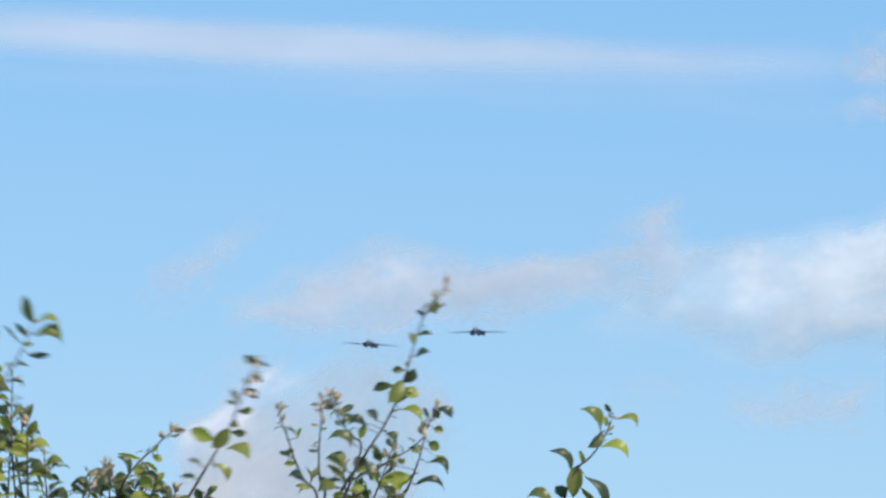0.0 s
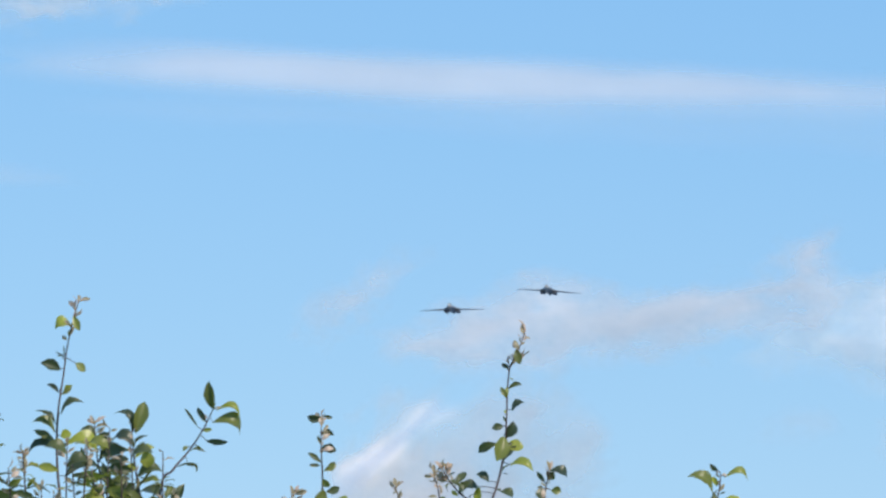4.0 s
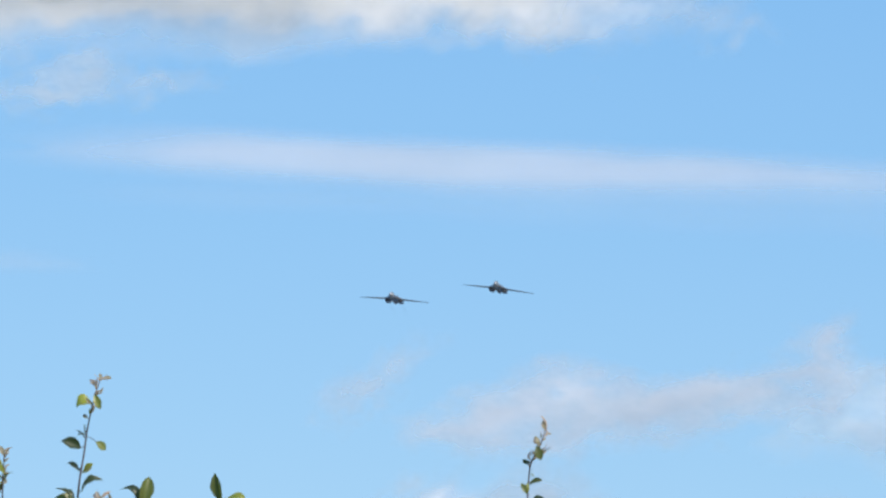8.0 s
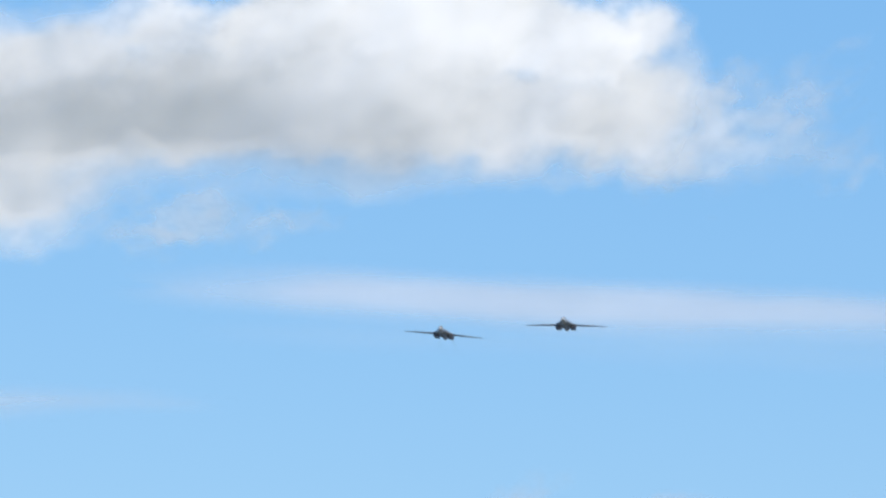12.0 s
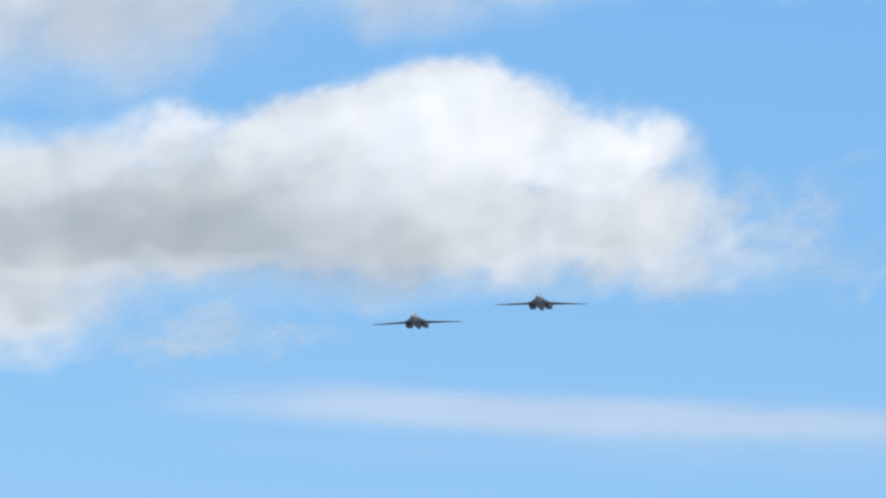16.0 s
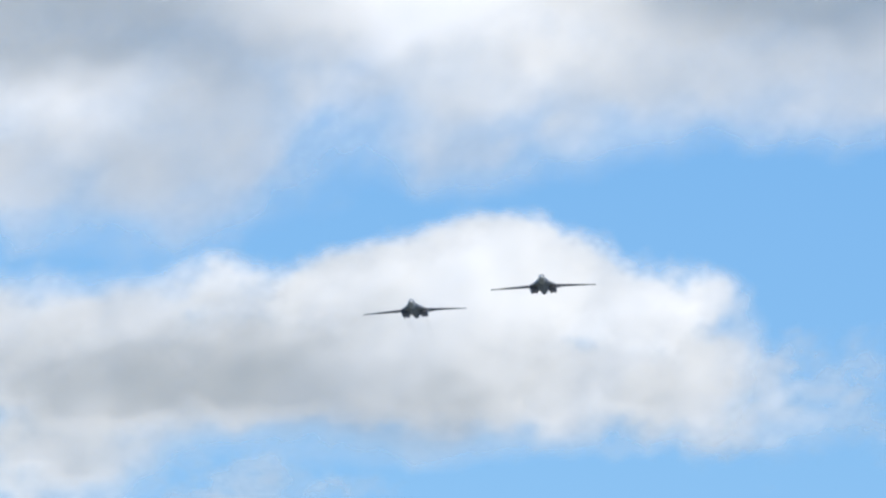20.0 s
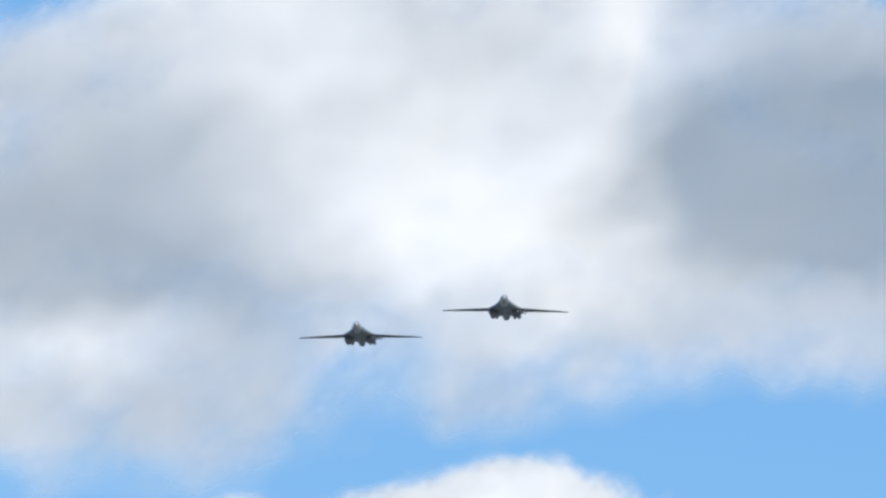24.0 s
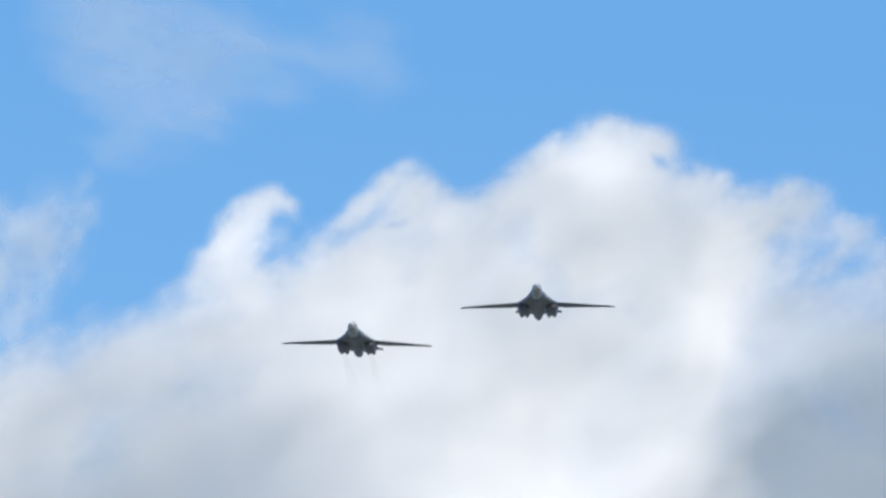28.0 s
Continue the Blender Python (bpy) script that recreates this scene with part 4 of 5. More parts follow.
SHOOTS["bowed"] = shoot(shrub, [(545, 1080), (577, 891), (584, 816), (564, 803), (542, 784), (523, 759), (512, 742)], 8.9,
        [(542, 784, 563, 765, 14, 0), (540, 787, 528, 779, 8, 0)], 4, 38, 10, 23)
SHOOTS["beside"] = shoot(shrub, [(660, 1080), (674, 924), (684, 891), (692, 841), (695, 785), (703, 747)], 9.1,
        [(705, 745, 735, 759, 18, 1), (699, 747, 712, 761, 13, 0), (694, 792, 677, 785, 21, 0), (703, 806, 724, 814, 19, 0), (706, 781, 724, 782, 15, 0), (717, 829, 734, 844, 11, 1), (708, 846, 747, 861, 15, 1), (694, 887, 749, 885, 13, 1), (693, 830, 682, 817, 8, 0), (685, 871, 666, 892, 14, 0), (656, 861, 638, 854, 12, 0)], 3, 40, 6, 24)
SHOOTS["branch"] = shoot(shrub, [(640, 1080), (591, 906), (617, 876), (647, 844), (671, 823), (692, 797)], 9.05,
        [(646, 832, 643, 806, 9, 0), (659, 845, 669, 847, 12, 0), (654, 866, 669, 901, 22, 0), (633, 843, 609, 851, 14, 0), (625, 874, 614, 892, 20, 0), (644, 889, 633, 901, 18, 0)], 5, 38, 3, 44)
SHOOTS["arched_low"] = shoot(shrub, [(80, 1080), (95, 960), (105, 900), (125, 850)], 9.1, [], 8, 42, 6, 20)
SHOOTS["beside_low"] = shoot(shrub, [(600, 1080), (618, 960), (632, 880), (640, 820)], 9.0, [(632, 880, 681, 862, 22, 0), (630, 890, 583, 873, 21, 1)], 7, 44, 6, 25)
SHOOTS["far_left"] = shoot(shrub, [(-300, 1080), (-296, 900), (-300, 740), (-304, 620), (-300, 545)], 9.4, [(-302, 600, -356, 605, 23, 0), (-300, 580, -341, 565, 18, 1)], 12, 46, 8, 26)
SHOOTS["outer_left"] = shoot(shrub, [(-450, 1080), (-444, 880), (-436, 680), (-430, 540), (-424, 450)], 9.5, [], 13, 46, 8, 27)
SHOOTS["left_pink"] = shoot(shrub, [(-220, 1080), (-232, 900), (-240, 780), (-246, 705)], 9.3, [], 9, 44, 10, 28)
SHOOTS["left_upright"] = shoot(shrub, [(-140, 1080), (-142, 960), (-140, 860), (-134, 760), (-130, 700)], 9.0, [], 10, 46, 4, 35)
SHOOTS["left_bushy"] = shoot(shrub, [(-30, 1080), (-60, 950), (-95, 850), (-122, 740)], 9.1, [], 11, 50, 3, 36)
SHOOTS["left_spray"] = shoot(shrub, [(-250, 1080), (-240, 980), (-225, 900), (-200, 820), (-190, 780)], 9.0, [], 11, 50, 3, 37)
SHOOTS["outer_spray"] = shoot(shrub, [(-380, 1080), (-376, 960), (-372, 860), (-366, 740)], 9.2, [], 11, 50, 4, 38)
SHOOTS["pair_spray"] = shoot(shrub, [(30, 1080), (22, 970), (8, 840), (4, 705)], 9.0, [], 11, 48, 2, 39)
SHOOTS["left_thick"] = shoot(shrub, [(-330, 1080), (-330, 960), (-325, 880), (-315, 790)], 9.2, [], 10, 50, 4, 30)
SHOOTS["left_fill"] = shoot(shrub, [(-60, 1080), (-64, 940), (-66, 820), (-70, 715)], 9.0, [], 10, 50, 3, 31)
SHOOTS["left_fill_low"] = shoot(shrub, [(-190, 1080), (-200, 960), (-206, 860), (-212, 770)], 9.1, [], 10, 50, 3, 32)
SHOOTS["low_fill"] = shoot(shrub, [(180, 1080), (190, 980), (200, 930), (215, 880)], 9.1, [], 9, 48, 4, 33)
SHOOTS["main_fill"] = shoot(shrub, [(600, 1080), (590, 980), (575, 910), (560, 870)], 8.9, [], 9, 50, 4, 34)
SHOOTS["left_bush_low"] = shoot(shrub, [(-110, 1080), (-104, 960), (-96, 820), (-92, 662)], 9.1, [(-92, 700, -130, 690, 20, 1), (-93, 724, -58, 716, 20, 0), (-94, 790, -44, 761, 24, 0), (-96, 820, -148, 790, 25, 1), (-100, 870, -39, 859, 26, 0)], 13, 50, 4, 40)
SHOOTS["left_bush_mid"] = shoot(shrub, [(-20, 1080), (-30, 960), (-44, 830), (-54, 684)], 9.0, [(-48, 800, -96, 772, 24, 0), (-44, 850, 12, 829, 25, 1), (-40, 880, -98, 864, 25, 0), (-52, 716, -12, 708, 20, 1), (-50, 740, -92, 734, 22, 0)], 13, 50, 4, 41)
SHOOTS["left_bush_far"] = shoot(shrub, [(-260, 1080), (-256, 960), (-262, 840), (-270, 735)], 9.2, [(-262, 830, -207, 810, 24, 0), (-262, 850, -318, 829, 25, 1)], 15, 54, 3, 42)
SHOOTS["left_bush_side"] = shoot(shrub, [(-180, 1080), (-176, 970), (-168, 830), (-166, 690)], 9.0, [(-166, 820, -111, 800, 24, 0), (-168, 850, -224, 829, 25, 1), (-166, 712, -206, 700, 22, 1), (-167, 736, -126, 728, 22, 1)], 13, 50, 4, 43)
SHOOTS["brown_low"] = shoot(shrub, [(150, 1080), (158, 990), (150, 920), (140, 862)], 9.1, [(150, 905, 96, 898, 14, 1), (148, 890, 172, 872, 20, 0), (152, 900, 186, 912, 18, 1), (146, 880, 128, 862, 12, 0)], 6, 46, 10, 51)
SHOOTS["bushy_low"] = shoot(shrub, [(215, 1080), (222, 990), (226, 930), (222, 880)], 9.0, [(222, 910, 256, 898, 20, 1), (224, 900, 196, 884, 20, 0), (226, 930, 268, 940, 22, 1), (224, 925, 186, 934, 20, 1), (222, 890, 236, 866, 14, 0)], 8, 48, 4, 52)
SHOOTS["mid_low"] = shoot(shrub, [(300, 1080), (304, 1000), (312, 950), (322, 905)], 9.1, [(314, 940, 348, 948, 18, 1), (318, 920, 300, 900, 16, 0), (312, 950, 280, 958, 20, 1), (322, 910, 336, 886, 13, 0)], 6, 44, 6, 53)
SHOOTS["main_low"] = shoot(shrub, [(560, 1080), (572, 1000), (584, 950), (590, 905)], 8.95, [(586, 930, 622, 936, 24, 1), (584, 920, 552, 914, 24, 0), (590, 915, 604, 886, 20, 0), (580, 950, 546, 958, 26, 1), (584, 950, 620, 966, 24, 0)], 9, 48, 3, 54)
SHOOTS["main_low_side"] = shoot(shrub, [(640, 1080), (648, 1000), (656, 950), (666, 905)], 9.05, [(658, 930, 690, 936, 20, 1), (662, 915, 640, 896, 18, 0), (656, 945, 626, 950, 20, 1), (660, 930, 680, 900, 14, 0)], 7, 44, 5, 55)
SHOOTS["near_left"] = shoot(shrub, [(0, 1080), (2, 980), (4, 880), (6, 785)], 9.1, [(4, 850, -40, 842, 22, 1), (4, 840, 44, 846, 22, 1), (6, 810, -16, 786, 18, 0), (4, 880, 40, 892, 24, 1), (2, 900, -36, 908, 24, 1)], 12, 52, 3, 61)
SHOOTS["near_left_side"] = shoot(shrub, [(40, 1080), (42, 990), (38, 900), (34, 800)], 9.0, [(36, 850, 78, 842, 20, 1), (36, 860, 2, 852, 22, 0), (38, 890, 80, 900, 24, 1), (36, 820, 52, 796, 16, 0)], 12, 50, 3, 62)
SHOOTS["near_left_low"] = shoot(shrub, [(80, 1080), (78, 1000), (72, 920), (64, 840)], 9.1, [(68, 880, 104, 872, 18, 1), (70, 890, 36, 886, 22, 1), (74, 930, 112, 938, 22, 1)], 12, 50, 4, 63)
SHOOTS["rusty_low"] = shoot(shrub, [(110, 1080), (112, 1000), (112, 930), (116, 872)], 9.0, [(114, 900, 152, 894, 18, 1), (112, 910, 76, 902, 20, 1), (114, 930, 144, 944, 20, 0)], 10, 48, 12, 64)
SHOOTS["bushy_side"] = shoot(shrub, [(180, 1080), (184, 1000), (190, 930), (192, 868)], 9.1, [(190, 900, 226, 892, 20, 1), (188, 905, 154, 900, 20, 0), (186, 930, 222, 940, 22, 1), (192, 880, 178, 858, 14, 0)], 11, 50, 5, 65)
SHOOTS["bushy_right"] = shoot(shrub, [(255, 1080), (260, 1000), (262, 950), (266, 900)], 9.0, [(264, 930, 298, 934, 20, 1), (262, 925, 230, 914, 20, 1), (262, 945, 240, 968, 18, 0)], 10, 48, 6, 66)
SHOOTS["left_low"] = shoot(shrub, [(-130, 1080), (-138, 940), (-150, 820), (-158, 712)], 9.2, [(-140, 850, -84, 829, 25, 0), (-142, 870, -198, 849, 25, 1)], 8, 50, 4, 29)

# trunk and limbs from the ground to the shoots' feet
bm = bmesh.new()
tube(bm, smooth_line([(0.05, 0.1, -0.05), (0.02, 0.06, 0.35), (0.06, 0.05, 0.75), (0.0, 0.0, 1.1)], 4), np.linspace(0.055, 0.035, 13).tolist(), 9)
part("trunk", bm, BARK, shrub, "short brown trunk")
for stem in list(SHOOTS.values()):
    foot = stem.location
    a = Vector((0.03, 0.03, 0.85 + 0.25 * abs(math.sin(foot.x * 9))))
    mid_point = a.lerp(foot, 0.55) + Vector((foot.x * 0.15, 0.02, -0.06))
    bm = bmesh.new()
    line = smooth_line([a, mid_point, foot + Vector((0, 0, 0.02))], 5)
    tube(bm, line, np.linspace(0.016, 0.0042, len(line)).tolist(), 6)
    part("limb", bm, BARK, shrub)


# ---- two small flies ----
def filmy_material(name, color, clear_part):
    m, n, l, out = material(name)
    tone = ramp(n, l, noise_node(n, l, 400, 2).outputs[0], [(0.3, color), (0.7, tuple(c * 1.3 for c in color))])
    d, clear, mx = n.new("ShaderNodeBsdfDiffuse"), n.new("ShaderNodeBsdfTransparent"), n.new("ShaderNodeMixShader")
    l.new(tone.outputs[0], d.inputs["Color"])
    mx.inputs[0].default_value = clear_part
    l.new(d.outputs[0], mx.inputs[1])
    l.new(clear.outputs[0], mx.inputs[2])
    l.new(mx.outputs[0], out.inputs["Surface"])
    return m


FLY_BODY = filmy_material("grey_fly_body", (0.42, 0.41, 0.40), 0.62)
FLY_WING = filmy_material("filmy_fly_wing", (0.5, 0.5, 0.5), 0.85)


def fly():
    thing = tagged(new("fly"), "small grey fly passing before the clouds", "insect", "flies in the air")
    bm = bmesh.new()
    loft(bm, [[(0.0007 * w * math.cos(a), y, 0.0007 * w * math.sin(a)) for a in np.linspace(0, 2 * math.pi, 10, endpoint=False)]
              for y, w in ((-0.0022, 0.2), (-0.0016, 0.8), (-0.0012, 0.5), (-0.0006, 1.0), (0.0004, 0.9), (0.0012, 0.9), (0.0022, 0.2))])
    part("body", bm, FLY_BODY, thing)
    for side in (-1, 1):
        bm = bmesh.new()
        loft(bm, [[(side * (0.0004 + 0.0026 * t), -0.0004 + 0.0006 * c + 0.0012 * t + w * c, 0.0007 + 0.0006 * t + 0.00004 * q) for c, q in ((-1, 0), (0, 1), (1, 0), (0, -1))]
                  for t, w in ((0, 0.0001), (0.4, 0.0005), (0.8, 0.0007), (1, 0.0002))])
        part("wing", bm, FLY_WING, thing, "pale thin wing")
    return thing


FLIES = [fly(), fly()]


# ---- what moves ----
def sway(name, rows):
    """Key a shoot's sway: seconds, how far its tip leans to the right, in the plan's units per 600 of its length, and
    how far it is raised to fit the camera's view.
    """
    stem = SHOOTS[name]
    foot = stem.location.copy()
    walk(stem, [(t, pose(foot.x, foot.y, foot.z + (lift[0] if lift else 0) * 0.00078, 0.35 * math.sin(3 * t + foot.x * 5), math.degrees(math.atan2(lean, 600)), 0)) for t, lean, *lift in rows])


def motions():
    walk(wing_bomber, [
        (0.0, pose(113.65, 4734.25, 467.74, -3.00, 4.50, -7.67)),
        (0.5, pose(98.65, 4681.85, 472.14, -2.98, 3.21, -7.56)),
        (1.0, pose(98.87, 4629.84, 469.19, -2.96, 1.97, -7.45)),
        (1.5, pose(90.41, 4577.69, 469.38, -2.94, 1.79, -7.34)),
        (2.0, pose(84.37, 4525.47, 469.54, -2.92, 1.59, -7.24)),
        (2.5, pose(77.69, 4473.18, 470.52, -2.90, 0.40, -7.13)),
        (3.0, pose(69.90, 4420.91, 471.20, -2.88, -0.83, -7.02)),
        (3.5, pose(62.80, 4368.60, 472.03, -2.86, -0.62, -6.91)),
        (5.5, pose(36.02, 4158.86, 477.81, -2.78, 0.12, -6.48)),
        (6.0, pose(30.18, 4106.27, 480.12, -2.76, 0.30, -6.37)),
        (6.5, pose(24.26, 4053.80, 481.15, -2.74, 2.83, -6.26)),
        (7.0, pose(18.08, 4001.24, 482.78, -2.72, 5.32, -6.15)),
        (7.5, pose(11.20, 3948.77, 483.48, -2.70, 5.65, -6.04)),
        (8.0, pose(5.51, 3896.09, 485.67, -2.68, 5.93, -5.94)),
        (8.5, pose(0.99, 3843.48, 487.09, -2.66, 7.83, -5.83)),
        (9.0, pose(-5.84, 3790.84, 488.60, -2.64, 9.66, -5.72)),
        (9.5, pose(-10.63, 3738.18, 490.01, -2.62, 10.86, -5.61)),
        (10.0, pose(-16.56, 3685.50, 491.40, -2.60, 12.05, -5.50)),
        (10.5, pose(-21.92, 3633.07, 490.74, -2.51, 11.68, -5.40)),
        (11.0, pose(-25.02, 3580.63, 490.07, -2.41, 11.33, -5.29)),
        (11.5, pose(-28.96, 3527.98, 490.85, -2.32, 8.85, -5.18)),
        (12.0, pose(-31.91, 3475.46, 490.53, -2.23, 6.35, -5.07)),
        (12.5, pose(-34.58, 3422.81, 491.02, -2.14, 4.69, -4.97)),
        (14.5, pose(-42.93, 3212.42, 490.48, -1.76, -1.26, -4.54)),
        (15.0, pose(-43.98, 3159.67, 491.10, -1.67, -2.59, -4.43)),
        (15.5, pose(-43.77, 3107.04, 490.89, -1.58, -1.83, -4.32)),
        (16.0, pose(-45.51, 3054.28, 491.17, -1.49, -1.09, -4.21)),
        (16.5, pose(-47.70, 3001.55, 491.09, -1.39, -0.41, -4.11)),
        (17.0, pose(-49.53, 2948.53, 492.67, -1.30, 0.24, -4.00)),
        (17.5, pose(-51.76, 2895.68, 492.95, -1.21, -0.37, -3.89)),
        (18.0, pose(-53.86, 2842.78, 493.33, -1.11, -1.02, -3.79)),
        (18.5, pose(-55.12, 2789.87, 493.63, -1.02, -1.60, -3.68)),
        (19.0, pose(-56.91, 2737.04, 493.31, -0.93, -2.15, -3.57)),
        (19.5, pose(-58.20, 2684.15, 493.15, -0.84, -2.70, -3.47)),
        (20.0, pose(-59.69, 2631.28, 492.72, -0.74, -3.29, -3.36)),
        (20.5, pose(-62.18, 2578.23, 492.87, -0.65, -3.16, -3.22)),
        (21.0, pose(-63.10, 2525.19, 492.97, -0.56, -3.02, -3.07)),
        (21.5, pose(-66.68, 2471.95, 493.52, -0.46, -2.92, -2.93)),
        (23.5, pose(-75.61, 2259.02, 493.50, -0.09, -0.85, -2.35)),
        (24.0, pose(-77.20, 2206.38, 490.25, 0.00, -0.35, -2.21)),
        (24.5, pose(-77.28, 2153.23, 489.36, 0.00, 0.15, -2.07)),
        (25.0, pose(-79.29, 2099.87, 488.79, 0.00, 0.65, -1.92)),
        (25.5, pose(-80.30, 2046.60, 487.75, 0.00, 0.04, -1.78)),
        (26.0, pose(-82.46, 1993.18, 486.83, 0.00, -0.42, -1.64)),
        (26.5, pose(-84.04, 1939.71, 485.89, 0.00, -0.92, -1.50)),
        (27.0, pose(-85.72, 1886.19, 484.82, 0.00, -0.16, -1.35)),
        (27.5, pose(-87.62, 1832.66, 483.43, 0.00, 0.59, -1.21)),
        (28.0, pose(-89.13, 1779.02, 482.15, 0.00, 1.30, -1.07)),
    ])
    walk(lead_bomber, [
        (0.0, pose(188.21, 4637.20, 466.79, -3.00, 0.50, -8.32)),
        (0.5, pose(178.02, 4586.18, 468.06, -2.98, 0.71, -8.17)),
        (1.0, pose(169.21, 4535.14, 468.79, -2.96, 0.97, -8.02)),
        (1.5, pose(159.25, 4484.11, 469.62, -2.94, 2.54, -7.86)),
        (2.0, pose(150.52, 4432.95, 471.06, -2.92, 4.09, -7.71)),
        (2.5, pose(142.93, 4381.78, 472.07, -2.90, 4.40, -7.56)),
        (3.0, pose(134.89, 4330.57, 473.42, -2.88, 4.67, -7.41)),
        (3.5, pose(126.38, 4279.41, 474.23, -2.86, 4.83, -7.25)),
        (5.5, pose(95.86, 4074.30, 478.99, -2.78, 5.37, -6.64)),
        (6.0, pose(89.74, 4023.00, 479.67, -2.76, 5.50, -6.49)),
        (6.5, pose(84.10, 3971.63, 480.63, -2.74, 6.78, -6.34)),
        (7.0, pose(78.67, 3920.36, 480.64, -2.72, 8.02, -6.19)),
        (7.5, pose(72.50, 3869.01, 481.30, -2.70, 8.20, -6.04)),
        (8.0, pose(66.99, 3817.63, 481.92, -2.68, 8.33, -5.88)),
        (8.5, pose(63.98, 3766.22, 482.25, -2.66, 8.23, -5.73)),
        (9.0, pose(57.66, 3714.78, 483.24, -2.64, 8.06, -5.58)),
        (9.5, pose(53.80, 3663.34, 483.66, -2.62, 7.46, -5.43)),
        (10.0, pose(48.29, 3611.92, 484.07, -2.60, 6.85, -5.28)),
        (10.5, pose(42.82, 3560.54, 483.95, -2.51, 5.28, -5.13)),
        (11.0, pose(40.50, 3509.06, 484.23, -2.41, 3.73, -4.97)),
        (11.5, pose(36.69, 3457.51, 484.96, -2.32, 2.85, -4.82)),
        (12.0, pose(33.34, 3406.02, 485.13, -2.23, 1.95, -4.67)),
        (12.5, pose(30.26, 3354.39, 486.03, -2.14, 1.69, -4.52)),
        (14.5, pose(18.81, 3147.94, 487.92, -1.76, 0.68, -3.92)),
        (15.0, pose(16.85, 3096.25, 488.46, -1.67, 0.41, -3.77)),
        (15.5, pose(16.20, 3044.62, 488.46, -1.58, 0.42, -3.61)),
        (16.0, pose(13.23, 2992.76, 489.77, -1.49, 0.41, -3.46)),
        (16.5, pose(10.20, 2941.00, 490.33, -1.39, 0.34, -3.31)),
        (17.0, pose(7.90, 2889.05, 491.76, -1.30, 0.24, -3.16)),
        (17.5, pose(5.03, 2837.30, 491.89, -1.21, -0.31, -3.01)),
        (18.0, pose(1.91, 2785.42, 492.55, -1.11, -0.88, -2.86)),
        (18.5, pose(0.01, 2733.60, 492.64, -1.02, -1.40, -2.71)),
        (19.0, pose(-2.45, 2681.87, 492.13, -0.93, -1.88, -2.56)),
        (19.5, pose(-4.42, 2629.88, 492.82, -0.84, -2.37, -2.41)),
        (20.0, pose(-6.59, 2577.96, 492.91, -0.74, -2.89, -2.26)),
        (20.5, pose(-10.04, 2526.02, 492.86, -0.65, -1.72, -2.11)),
        (21.0, pose(-11.63, 2474.13, 492.42, -0.56, -0.55, -1.96)),
        (21.5, pose(-15.18, 2422.01, 492.82, -0.46, 0.58, -1.81)),
        (23.5, pose(-24.73, 2213.39, 492.86, -0.09, 0.65, -1.21)),
        (24.0, pose(-26.16, 2161.78, 489.84, 0.00, 0.65, -1.07)),
        (24.5, pose(-26.05, 2109.73, 488.70, 0.00, 0.90, -0.92)),
        (25.0, pose(-28.16, 2057.32, 488.72, 0.00, 1.15, -0.77)),
        (25.5, pose(-29.27, 2004.99, 488.16, 0.00, 0.77, -0.62)),
        (26.0, pose(-31.25, 1952.59, 487.54, 0.00, 0.54, -0.47)),
        (26.5, pose(-32.47, 1900.26, 486.41, 0.00, 0.28, -0.32)),
        (27.0, pose(-34.02, 1847.89, 485.11, 0.00, 0.01, -0.17)),
        (27.5, pose(-35.63, 1795.32, 484.23, 0.00, -0.28, -0.03)),
        (28.0, pose(-36.97, 1742.70, 483.21, 0.00, -0.60, 0.12)),
    ])
    for insect, (x, y), start in zip(FLIES, ((336, -1413), (304, -1254)), (-0.5, -0.35)):
        rest, over = pose(start, 3.0, 0.004, 0, 0, 70), at_distance(x, y, 3.0)
        walk(insect, [(0, rest), (23.8, rest), (24.7, pose(over.x - 1.0, over.y, over.z - 0.25, 20, 0, 60)), (24.9, pose(over.x - 0.45, over.y, over.z + 0.06, 20, 0, 60)),
                      (25.0, pose(*over, 20, 0, 60)), (25.1, pose(over.x + 0.45, over.y, over.z + 0.05, 20, 0, 60)), (25.4, pose(over.x + 1.2, over.y, over.z, 0, 0, 60)),
                      (26.4, pose(1.6 + start, 3.2, 0.004, 0, 0, 60)), (28, pose(1.6 + start, 3.2, 0.004, 0, 0, 60))])
    sway("main", [(0, 144, -4), (0.5, -3, -21), (1, 40), (1.5, -14, 6), (2, 15), (2.5, 0, -12), (3, -15, -13), (3.5, -2, 6), (5.5, -2), (6, -43, -16), (6.5, -23, -6), (7, -37, -10), (7.5, -22, -4), (8, 5), (8.5, -14, -8), (9, 6, -12), (9.5, -12, -6), (10, -28), (10.5, -40), (12, -10), (28, 0)])
    sway("right", [(0, 136, -5), (0.5, 22, 6), (1, 10), (1.5, -2, 4), (2, 46, -3), (2.5, -13, 4), (3, -13), (3.5, -14, 6), (6, -60), (8, -20), (12, 0), (28, 0)])
    sway("mid", [(0, 310, 45), (0.5, -42, -9), (1, 116), (1.5, 5, 33), (2, 22, 14), (2.5, -13, 10), (3, -17, 10), (3.5, 43, 32), (5.5, 0, 50), (6, 25, 35), (6.5, 3, 43), (7, -2, 35), (7.5, -9, 33), (8, 10, 30), (12, 0), (28, 0)])
    sway("pair", [(0, 0, 25), (0.5, 189, 21), (1, 121, 8), (1.5, 134, 36), (2, 110, 21), (2.5, -15, 27), (3, 0), (3.5, 78, 17), (5.5, -23, 27), (6, -30, 24), (6.5, -18, 20), (7, -14, 20), (7.5, 52), (8, 40, 20), (9, 10), (10, 20), (12, 0), (28, 0)])
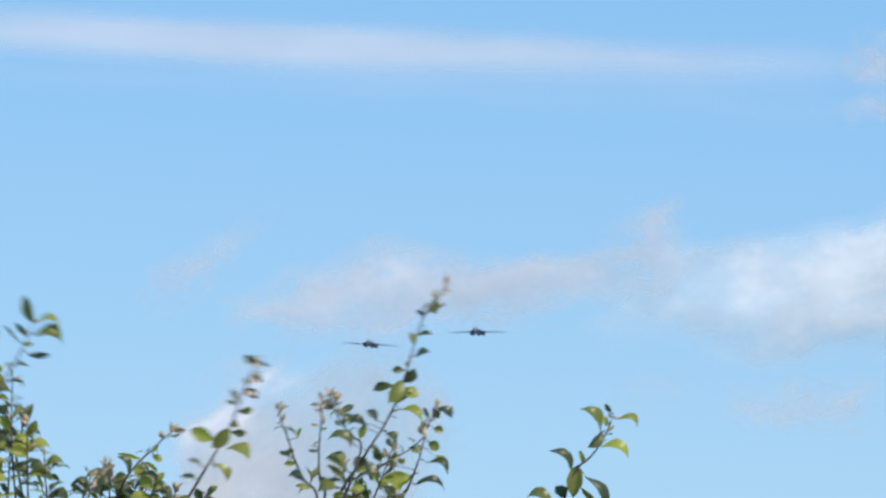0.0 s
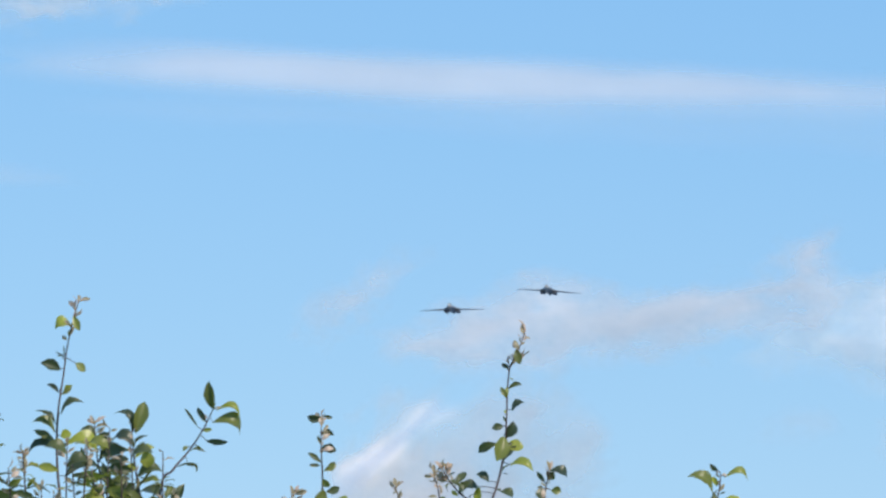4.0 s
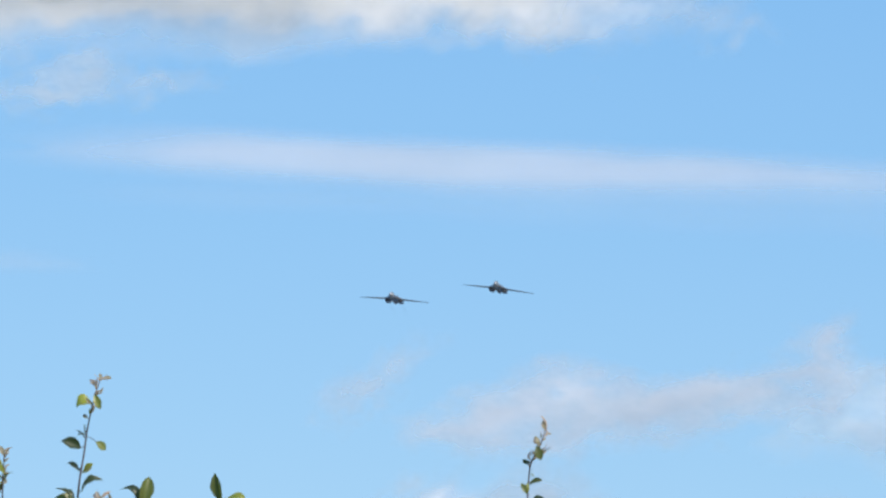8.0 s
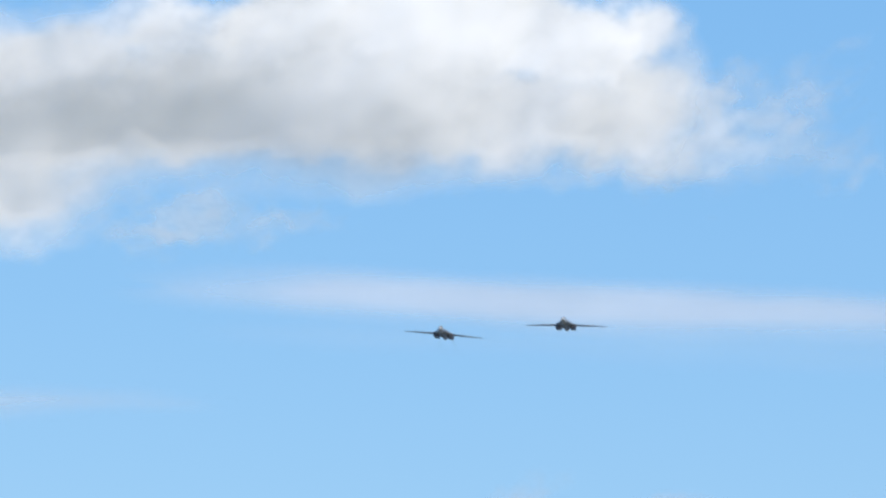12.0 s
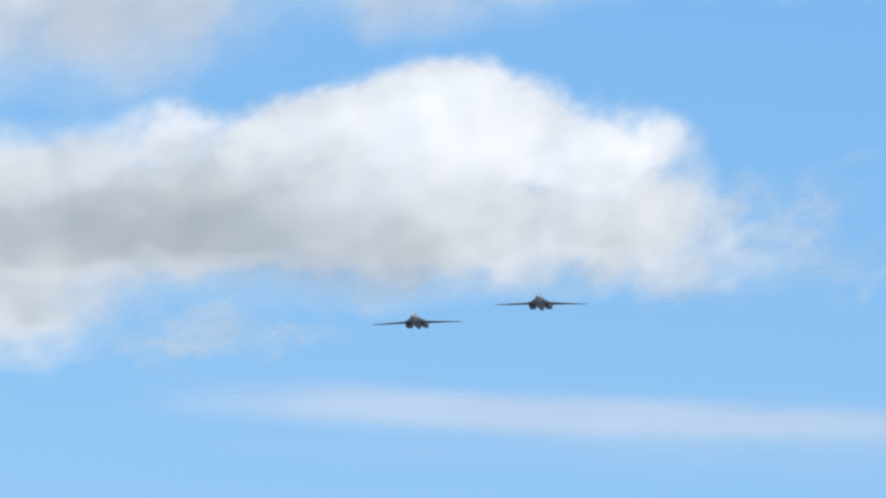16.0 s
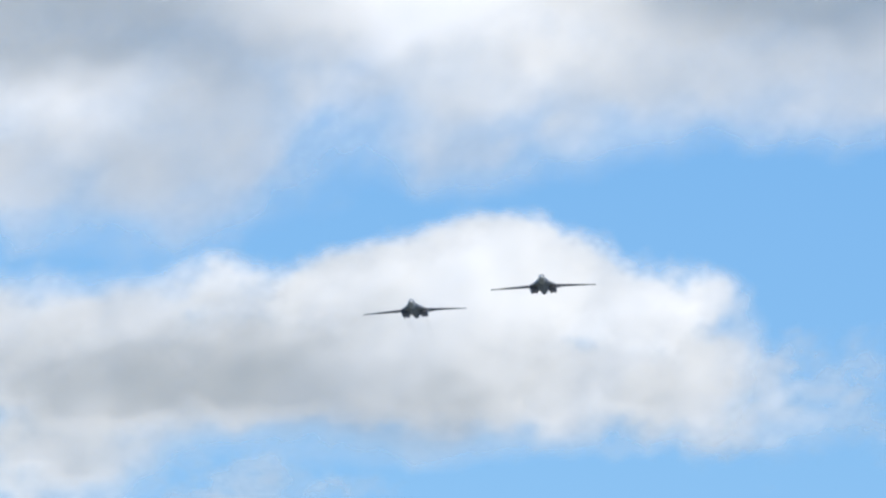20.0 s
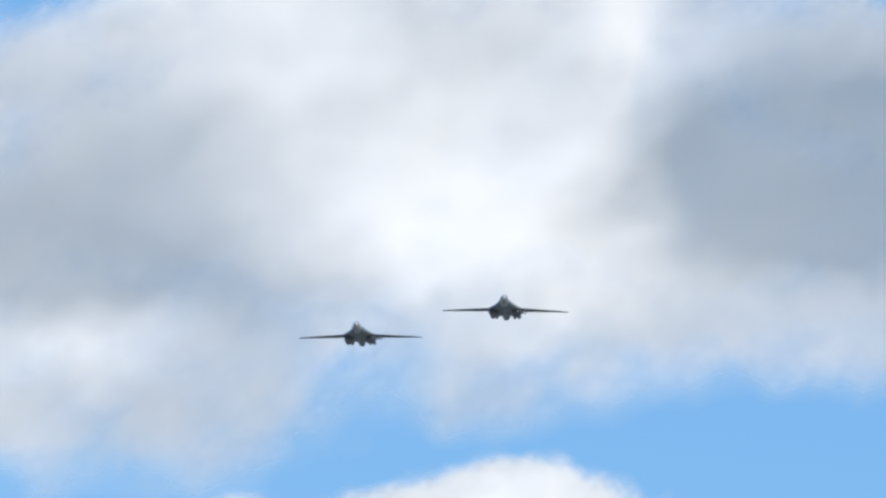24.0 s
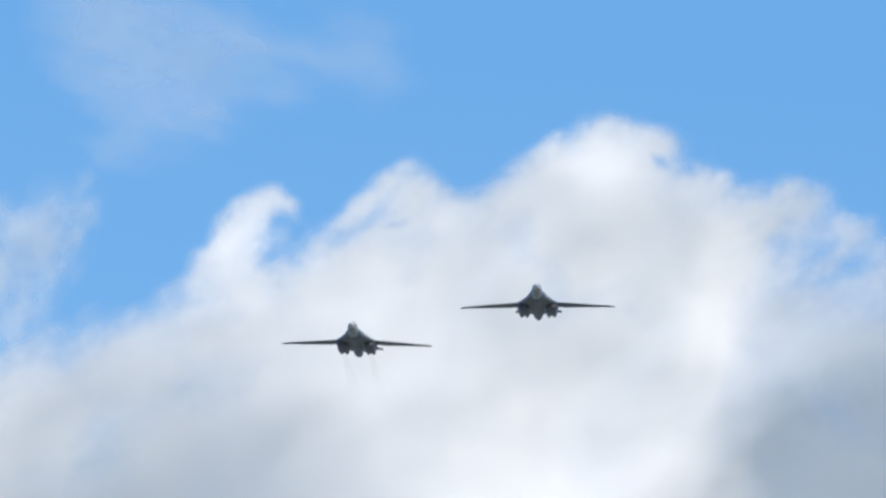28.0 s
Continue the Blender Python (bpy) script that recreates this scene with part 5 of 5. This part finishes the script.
    for name in ("pair_left", "low", "near_left", "near_left_side", "near_left_low", "pink", "left_bush_low", "left_bush_mid", "left_bush_far", "left_bush_side", "left_pink", "left_low", "left_thick", "left_fill", "left_fill_low", "left_upright", "left_bushy", "left_spray", "outer_spray", "pair_spray"):
        sway(name, [(0, 20, 10), (0.5, 60), (1, 24, -14), (1.5, 30, -10), (2, 6, -30), (2.5, -10, -5), (3, 0), (3.5, 20, 10), (5.5, -50, 10), (6, -28, 2), (6.5, -32, 14), (7, -9, 5), (7.5, 28, 8), (8, -20, 44), (9, -6, 36), (9.5, 24, 26), (10, 16, 30), (11, 70, 36), (12, 20), (28, 0)])
    sway("tall", [(0, 60), (0.5, 20), (1, 0, -20), (1.5, -20, -20), (2, -20, -20), (2.5, -13, 5), (3, 0), (3.5, 25, 28), (5.5, -31, 30), (6, 28, 14), (6.5, 18, 24), (7, 43, 23), (7.5, 96, 14), (8, 23, 56), (8.5, 44, 36), (9, -4, 42), (9.5, 28, 26), (10, 20, 33), (10.5, 64, 18), (11, 76, 12), (12, 20), (28, 0)])
    for name in ("far_left", "outer_left"):
        sway(name, [(0, 40), (1, 0), (2, -20), (3, 0), (3.5, 0), (6, -10), (7, -5), (8, -5, 10), (9, -8, 22), (10, -6, 20), (11, -24, 24), (12, 0), (28, 0)])
    for name in ("arched", "arched_low", "low_fill", "brown_low", "bushy_low", "mid_low", "rusty_low", "bushy_side", "bushy_right"):
        sway(name, [(0, 150), (0.5, 20), (1, 90), (1.5, 40, 10), (2, 30), (2.5, -8), (3, -10), (3.5, 30), (6, 20), (12, 0), (28, 0)])
    for name in ("small", "small_pink", "bowed", "beside", "beside_low", "branch", "main_fill", "main_low", "main_low_side"):
        sway(name, [(0, 130, -4), (0.5, -1, -8), (1, 40), (1.5, -13, 9), (2, 17), (2.5, 3, -9), (3, -14, -2), (3.5, -7, 12), (5.5, -2), (6, -40, -12), (7, -30, -8), (8, 5), (10, -20), (12, 0), (28, 0)])


motions()
